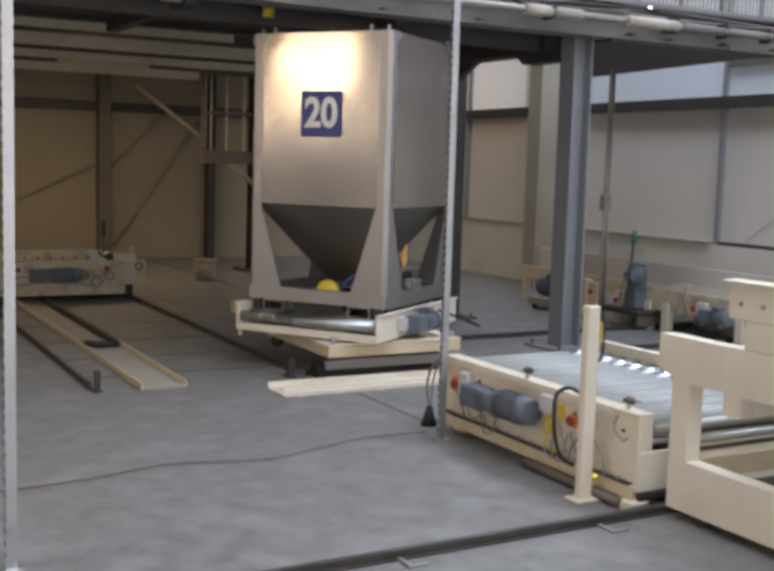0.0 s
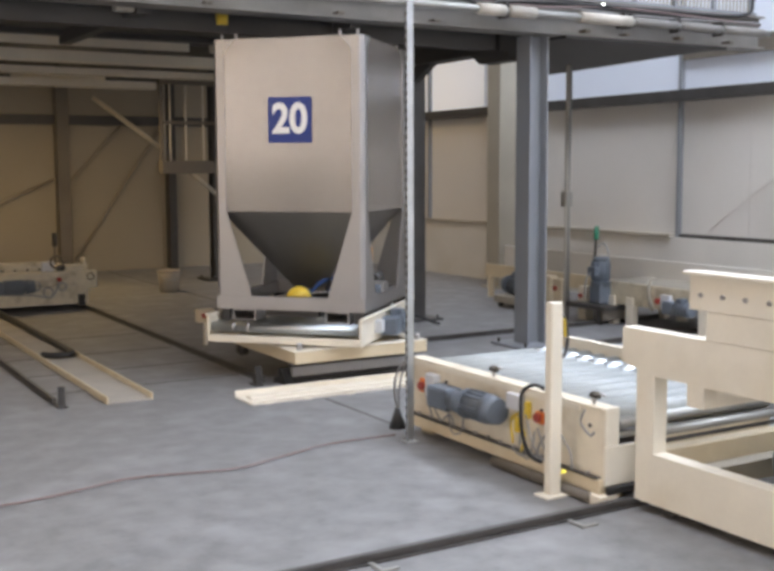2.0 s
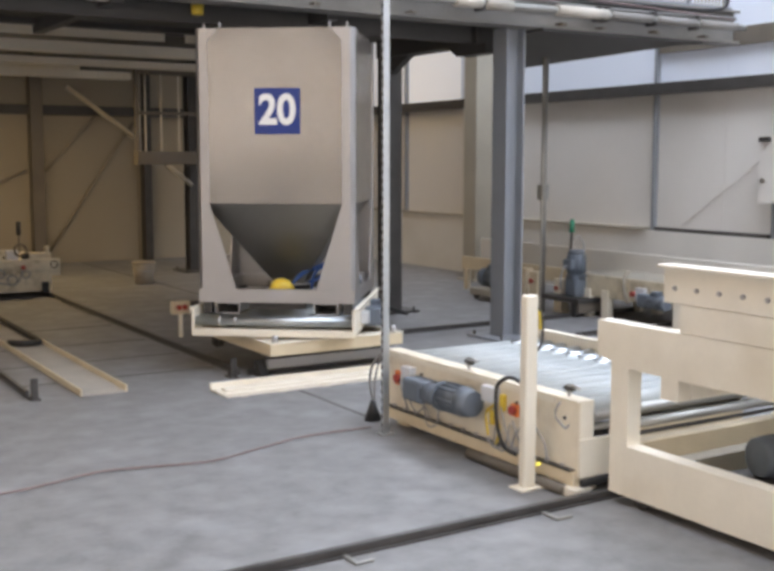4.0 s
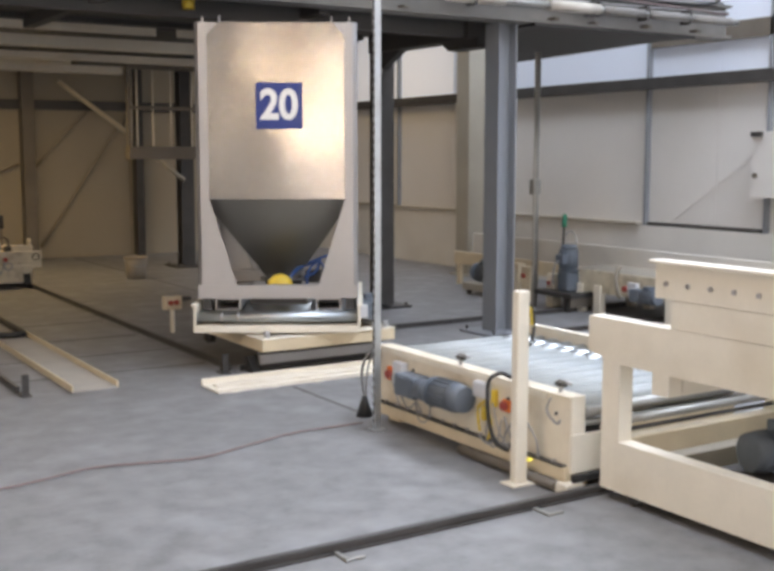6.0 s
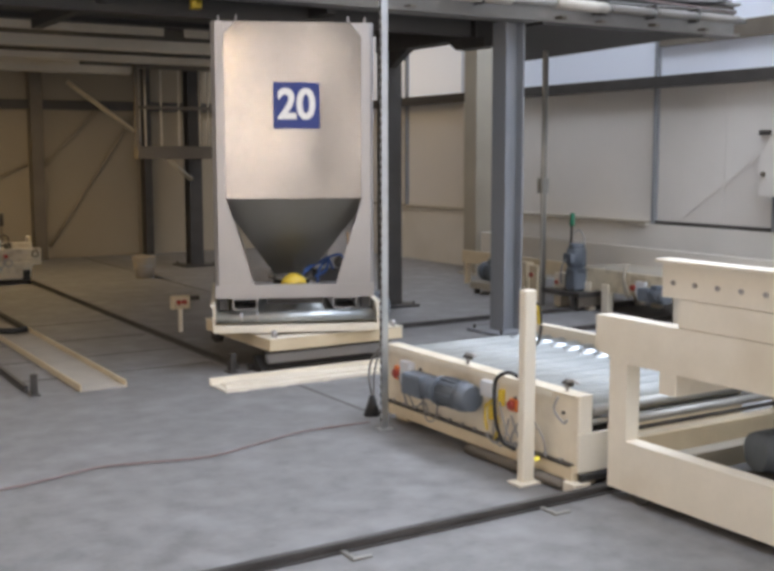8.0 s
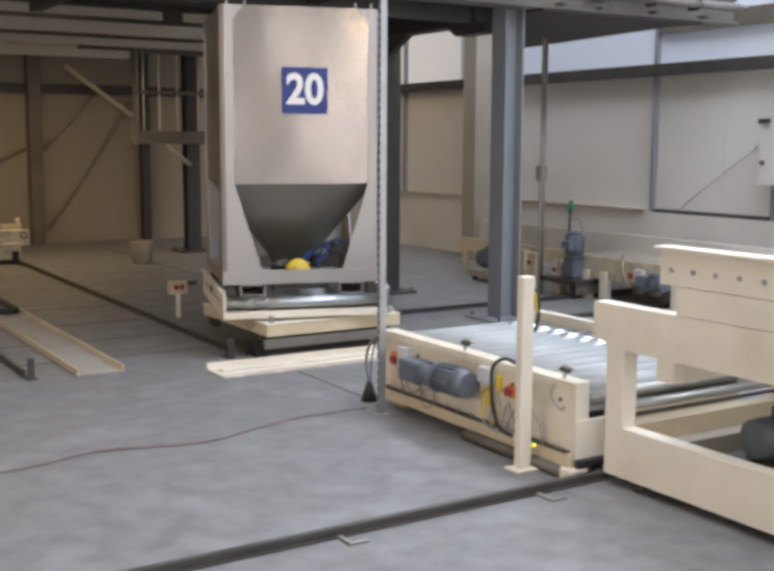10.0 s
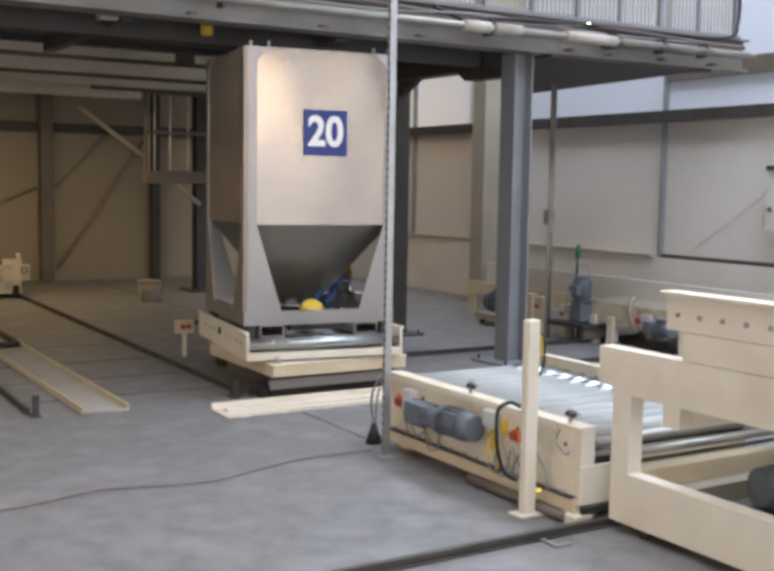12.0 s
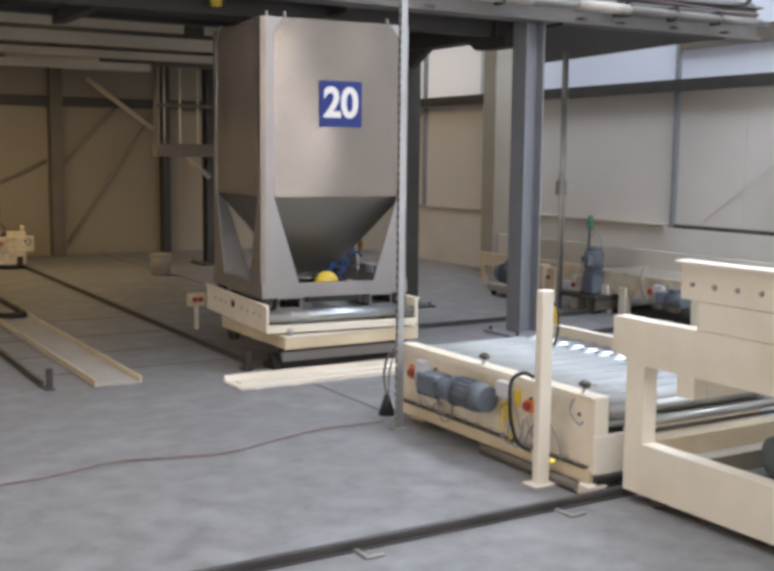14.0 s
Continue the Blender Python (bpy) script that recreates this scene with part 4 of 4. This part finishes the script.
bm = bmesh.new()
bmesh.ops.create_uvsphere(bm, u_segments=20, v_segments=12, radius=0.105, matrix=pose(0.0, -0.40, 0.605) @ Matrix.Diagonal((1, 0.75, 1.0, 1)))
for f in bm.faces:
    f.smooth = True
part("valve_cap", bm, YELLOW, hb, "yellow valve cap")
part("valve_stem", rod((0, -0.40, 0.655), (0, -0.1, 0.62), 0.03, 12), DARK, hb)
part("air_hose", tube([(0.05, -0.30, 0.63), (0.12, -0.22, 0.73), (0.22, -0.12, 0.76), (0.30, -0.1, 0.80), (0.27, -0.15, 0.70), (0.18, -0.2, 0.66)], 0.012), BLUE, hb, "blue air hose")
part("air_hose", tube([(0.2, -0.2, 0.60), (0.22, -0.18, 0.72), (0.3, -0.12, 0.78), (0.34, -0.05, 0.7)], 0.010), BLUE, hb)
part("air_hose", tube([(0.06, -0.28, 0.66), (0.16, -0.2, 0.74), (0.28, -0.16, 0.80), (0.38, -0.14, 0.83), (0.43, -0.12, 0.79)], 0.010), BLUE, hb)
part("actuator", box(0.18, 0.42, -0.06, 0.08, 0.60, 0.70), DARK, hb, "dark valve actuator")
part("vibrator", rod((0.44, 0.15, 0.72), (0.44, 0.33, 0.72), 0.055, 14), DARK, hb)
part("warning_tag", prism([(-0.06, 0.89), (-0.01, 0.79), (0.05, 0.85), (0.055, 0.98), (0.03, 1.0)], "x", 0.47, 0.476), ORANGE_TAG, hb, "faded orange warning tag")
part("valve_block", box(0.50, 0.60, -0.06, 0.08, ZF, 0.72, 0.006), STEEL_DULL, hb)
part("valve_plug", rod((0.57, -0.13, ZF), (0.57, -0.13, 0.71), 0.028, 12), MOTOR, hb)
bm = box(-0.1525, 0.1975, -0.616, -0.606, 1.83, 2.176, 0.001)
sign = part("number_sign", bm, BLUE_SIGN, hb, "blue sign with white number 20")
me = text_mesh("20", 0.31)
me.materials.append(WHITE)
num = new("lettering", me)
num.parent = sign
num.matrix_basis = pose(0.0225, -0.6175, 2.003, 90, 0, 0) @ Matrix.Diagonal((0.92, 1.0, 1, 1))
for x, y in ((-0.55, -0.55), (0.55, -0.55), (-0.55, 0.55), (0.55, 0.55), (-0.42, -0.58), (0.42, -0.58)):
    part("lifting_lug", box(x - 0.006, x + 0.006, y - 0.02, y + 0.02, ZT, ZT + 0.045), STEEL_DULL, hb)

# ---- rear cart ----
rcart = thing("rear_cart", "cream painted conveyor cart rolling on the floor rails", "cart", pose(0, 12.40, 0))
part("front_beam", box(1.62, 3.42, -0.02, 0.05, 0.07, 0.28), CREAM_DIRTY, rcart)
part("upper_beam", box(1.62, 3.55, 0.04, 0.12, 0.24, 0.45), CREAM_DIRTY, rcart)
part("top_flange", box(1.62, 3.0, 0.2, 0.28, 0.45, 0.56), CREAM_DIRTY, rcart)
part("body", box(1.70, 3.45, 0.12, 1.4, 0.10, 0.44), CREAM_WORN_SHADE, rcart)
for y in (0.25, 1.2):
    for x in (1.79, 3.39):
        part("wheel", rod((x - 0.03, y, 0.095), (x + 0.03, y, 0.095), 0.05, 16), DARK, rcart)
motor(rcart, pose(2.50, -0.07, 0.305), 0.95, 1.4, lid=False)
for x in (2.12, 3.10):
    part("switch", rod((x, 0.0, 0.36), (x, 0.04, 0.36), 0.026, 12), RED, rcart, "dark red switch")
part("switch_box", box(2.06, 2.18, 0.02, 0.039, 0.28, 0.42), BOX, rcart)
part("sensor_box", box(2.94, 3.08, 0.14, 0.22, 0.44, 0.56), BOX, rcart)
part("sensor_box", box(3.12, 3.20, 0.14, 0.2, 0.44, 0.52), DARK, rcart)
part("antenna", rod((3.10, 0.18, 0.52), (3.10, 0.18, 0.86), 0.010, 8), DUSTY, rcart)
part("antenna_head", rod((3.10, 0.18, 0.74), (3.10, 0.18, 0.90), 0.028, 10), DARK, rcart)
part("hose_reel", tube([(3.10 + 0.07 * math.cos(k * 0.55), 0.12, 0.56 + 0.07 * math.sin(k * 0.55)) for k in range(13)], 0.014, 8, 2), DUSTY, rcart)
part("manifold", box(3.20, 3.46, 0.12, 0.24, 0.44, 0.52), CREAM_DIRTY, rcart)
part("fitting", rod((3.42, 0.16, 0.50), (3.42, 0.16, 0.60), 0.03, 10), CREAM_DIRTY, rcart)
part("buffer", box(3.30, 3.38, -0.05, 0.0, 0.045, 0.18), BLACK, rcart)
for k in range(9):
    part("bolt", rod((1.8 + k * 0.14, 0.19, 0.475), (1.8 + k * 0.14, 0.20, 0.475), 0.014, 8), DARK, rcart)
def ring(x, z, r, n=12):
    return [(x + r * math.cos(2 * math.pi * i / n), -0.03, z + r * math.sin(2 * math.pi * i / n)) for i in range(n + 1)]
for x, z, r in ((2.96, 0.22, 0.055), (2.82, 0.30, 0.05), (3.12, 0.28, 0.045)):
    part("cable_loop", tube(ring(x, z, r), 0.009, 6, 2), GREYCABLE, rcart)
part("end_ring", tube([(a, 0.03, b) for a, c, b in ring(3.47, 0.38, 0.04)], 0.008, 6, 2), DUSTY, rcart)
part("cable", tube([(2.0, -0.03, 0.18), (2.4, -0.03, 0.22), (2.75, -0.03, 0.20), (3.0, -0.03, 0.17), (3.08, -0.03, 0.34)], 0.009), GREYCABLE, rcart)
bk = thing("plastic_bucket", "dirty white plastic bucket on the floor", "bucket", pose(4.85, 14.1, 0))
part("body", rod((0, 0, 0), (0, 0, 0.28), 0.12, 20, 0.15), BUCKET, bk)
part("rim", rod((0, 0, 0.265), (0, 0, 0.29), 0.16, 20), BUCKET, bk)
part("handle", tube([(-0.16, 0, 0.27), (-0.12, -0.13, 0.2), (0, -0.16, 0.17), (0.12, -0.13, 0.2), (0.16, 0, 0.27)], 0.005), CONDUIT, bk)

# ---- conveyors by the wall ----
fc = thing("wall_conveyor", "cream painted conveyor along the panel wall", "conveyor")
part("side_panel", box(7.80, 7.83, 6.2, 8.7, 0.22, 0.45), CREAM_DIRTY, fc)
part("bed", box(7.83, 8.9, 6.2, 9.0, 0.30, 0.42), COLUMN_BEIGE, fc)
part("long_guard", box(8.6, 8.64, 6.2, 11.6, 0.2, 0.62), PLINTH, fc)
for y in (6.6, 7.35, 8.35, 8.62):
    part("leg", box(7.78, 7.86, y - 0.05, y + 0.05, 0, 0.30), CREAM, fc)
    part("leg", box(8.5, 8.58, y - 0.05, y + 0.05, 0, 0.30), CREAM, fc)
motor(fc, pose(7.72, 7.60, 0.27, 0, 0, -90), 0.85)
part("stop_button", rod((7.74, 7.92, 0.31), (7.80, 7.92, 0.31), 0.03, 14), RED, fc)
part("switch_box", box(7.75, 7.80, 7.76, 7.88, 0.24, 0.38), BOX, fc)
part("hook", tube([(7.80, 8.03, 0.2), (7.74, 8.03, 0.36), (7.76, 8.03, 0.5), (7.80, 8.03, 0.52)], 0.02), COLUMN_BEIGE, fc)
dk = thing("pump_stand", "cream stand with an upright blue motor and a green-topped rod", "pump")
part("stand", box(7.74, 7.86, 8.98, 9.10, 0, 0.36), CREAM, dk)
part("plate", box(7.58, 8.05, 8.52, 9.15, 0.15, 0.20), DARK, dk)
part("skirt", box(7.60, 8.03, 8.54, 8.57, 0.05, 0.15), DUSTY, dk)
for x in (7.63, 7.98):
    part("leg", box(x - 0.03, x + 0.03, 8.6, 8.66, 0, 0.15), DARK, dk)
part("motor_body", rod((7.735, 8.74, 0.44), (7.735, 8.74, 0.66), 0.088, 18), MOTOR, dk)
part("fan_cover", rod((7.735, 8.74, 0.66), (7.735, 8.74, 0.70), 0.094, 18, 0.075), MOTOR, dk)
part("flange", rod((7.745, 8.74, 0.42), (7.745, 8.74, 0.44), 0.115, 18), MOTOR, dk)
part("gearbox", box(7.65, 7.84, 8.65, 8.83, 0.20, 0.42, 0.03), MOTOR, dk)
part("terminal_box", box(7.60, 7.66, 8.68, 8.80, 0.50, 0.60, 0.01), MOTOR, dk)
bm = bmesh.new()
for k in range(14):
    box_(bm, 7.732, 7.738, 8.826, 8.842, 0.46, 0.645)
    bmesh.ops.rotate(bm, verts=bm.verts[-8:], cent=(7.735, 8.74, 0.5), matrix=Matrix.Rotation(2 * math.pi * k / 14, 3, "Z"))
part("cooling_fins", bm, MOTOR, dk)
part("rod", rod((7.72, 8.82, 0.62), (7.735, 8.82, 0.93), 0.014, 8), DARK, dk)
part("rod_top", rod((7.735, 8.82, 0.88), (7.74, 8.82, 1.02), 0.030, 12, 0.024), GREEN, dk)
part("hose", tube([(7.74, 8.80, 0.80), (7.80, 8.78, 0.84), (7.85, 8.76, 0.76), (7.84, 8.74, 0.66)], 0.008), GREYCABLE, dk)
part("hose", tube([(7.60, 8.74, 0.54), (7.56, 8.76, 0.48), (7.57, 8.80, 0.34), (7.62, 8.84, 0.28)], 0.009), GREYCABLE, dk)
part("button", rod((7.72, 9.05, 0.26), (7.74, 9.05, 0.26), 0.025, 12), RED, dk)
for x, y in ((7.80, 9.46), (7.95, 9.85)):
    bx = thing("switch_post", "short cream post with a red switch", "switch post", pose(x, y, 0), "switch posts")
    part("post", box(-0.06, 0.06, -0.07, 0.07, 0, 0.40), CREAM_WORN_SHADE, bx)
    part("switch", rod((-0.085, 0.02, 0.30), (-0.06, 0.02, 0.30), 0.028, 12), RED, bx, "dark red switch")
lr = thing("side_guide", "long cream side guide of the wall conveyor", "guide rail")
part("guide", box(8.15, 8.19, 8.75, 11.4, 0.26, 0.42), CREAM_WORN_SHADE, lr)
for y in (9.0, 10.2, 11.3):
    part("leg", box(8.14, 8.2, y - 0.03, y + 0.03, 0, 0.26), CREAM_WORN_SHADE, lr)
uc = thing("motor_trolley", "low cream trolley carrying a blue motor", "trolley")
# beige on the cream deck holds the shade it stands in
part("deck", box(7.60, 8.03, 9.94, 10.46, 0.06, 0.14), COLUMN_BEIGE, uc)
for x in (7.66, 7.97):
    for y in (10.02, 10.4):
        part("wheel", rod((x - 0.02, y, 0.03), (x + 0.02, y, 0.03), 0.03, 12), BLACK, uc)
motor(uc, pose(7.84, 10.21, 0.25, 0, 0, 90), 1.35)
part("clamp", tube([(7.83, 10.26, 0.36), (7.81, 10.31, 0.44), (7.87, 10.21, 0.44)], 0.02), COLUMN_BEIGE, uc)
cp = thing("conduit_pole", "slim grey conduit pole with a cable box", "pole")
part("pole", rod((7.602, 9.135, 0), (7.602, 9.135, 2.719), 0.032, 12), CONDUIT, cp)
part("cable", rod((7.557, 9.105, 0.02), (7.557, 9.105, 2.719), 0.014, 8), PIPE, cp)
part("box", box(7.55, 7.63, 9.085, 9.185, 1.22, 1.38), CONDUIT, cp)
wbx = thing("wall_cabinet", "pale grey control cabinet on the wall", "cabinet")
part("body", box(9.25, 9.40, 6.9, 7.66, 1.2, 1.88), PANEL, wbx)
part("handle", box(9.22, 9.25, 7.52, 7.66, 1.83, 1.88), DARK, wbx)
part("button", rod((9.22, 7.60, 1.43), (9.25, 7.60, 1.43), 0.025, 12), DUSTY, wbx)


def motions():
    rows = [(t, pose(HX, HY, 0, 0, 0, a)) for t, a in TURNS]
    walk(tc, rows)
    walk(hb, rows)
    walk(rcart, [(t, pose(0, 12.40 + 0.232 * t, 0)) for t in (0.0, 3.5, 7.0, 10.5, 14.0)])
    walk(cc, [(t, pose(0, 9.18 + 0.122 * t, 0)) for t in (0.0, 3.5, 7.0, 10.5, 14.0)])


motions()
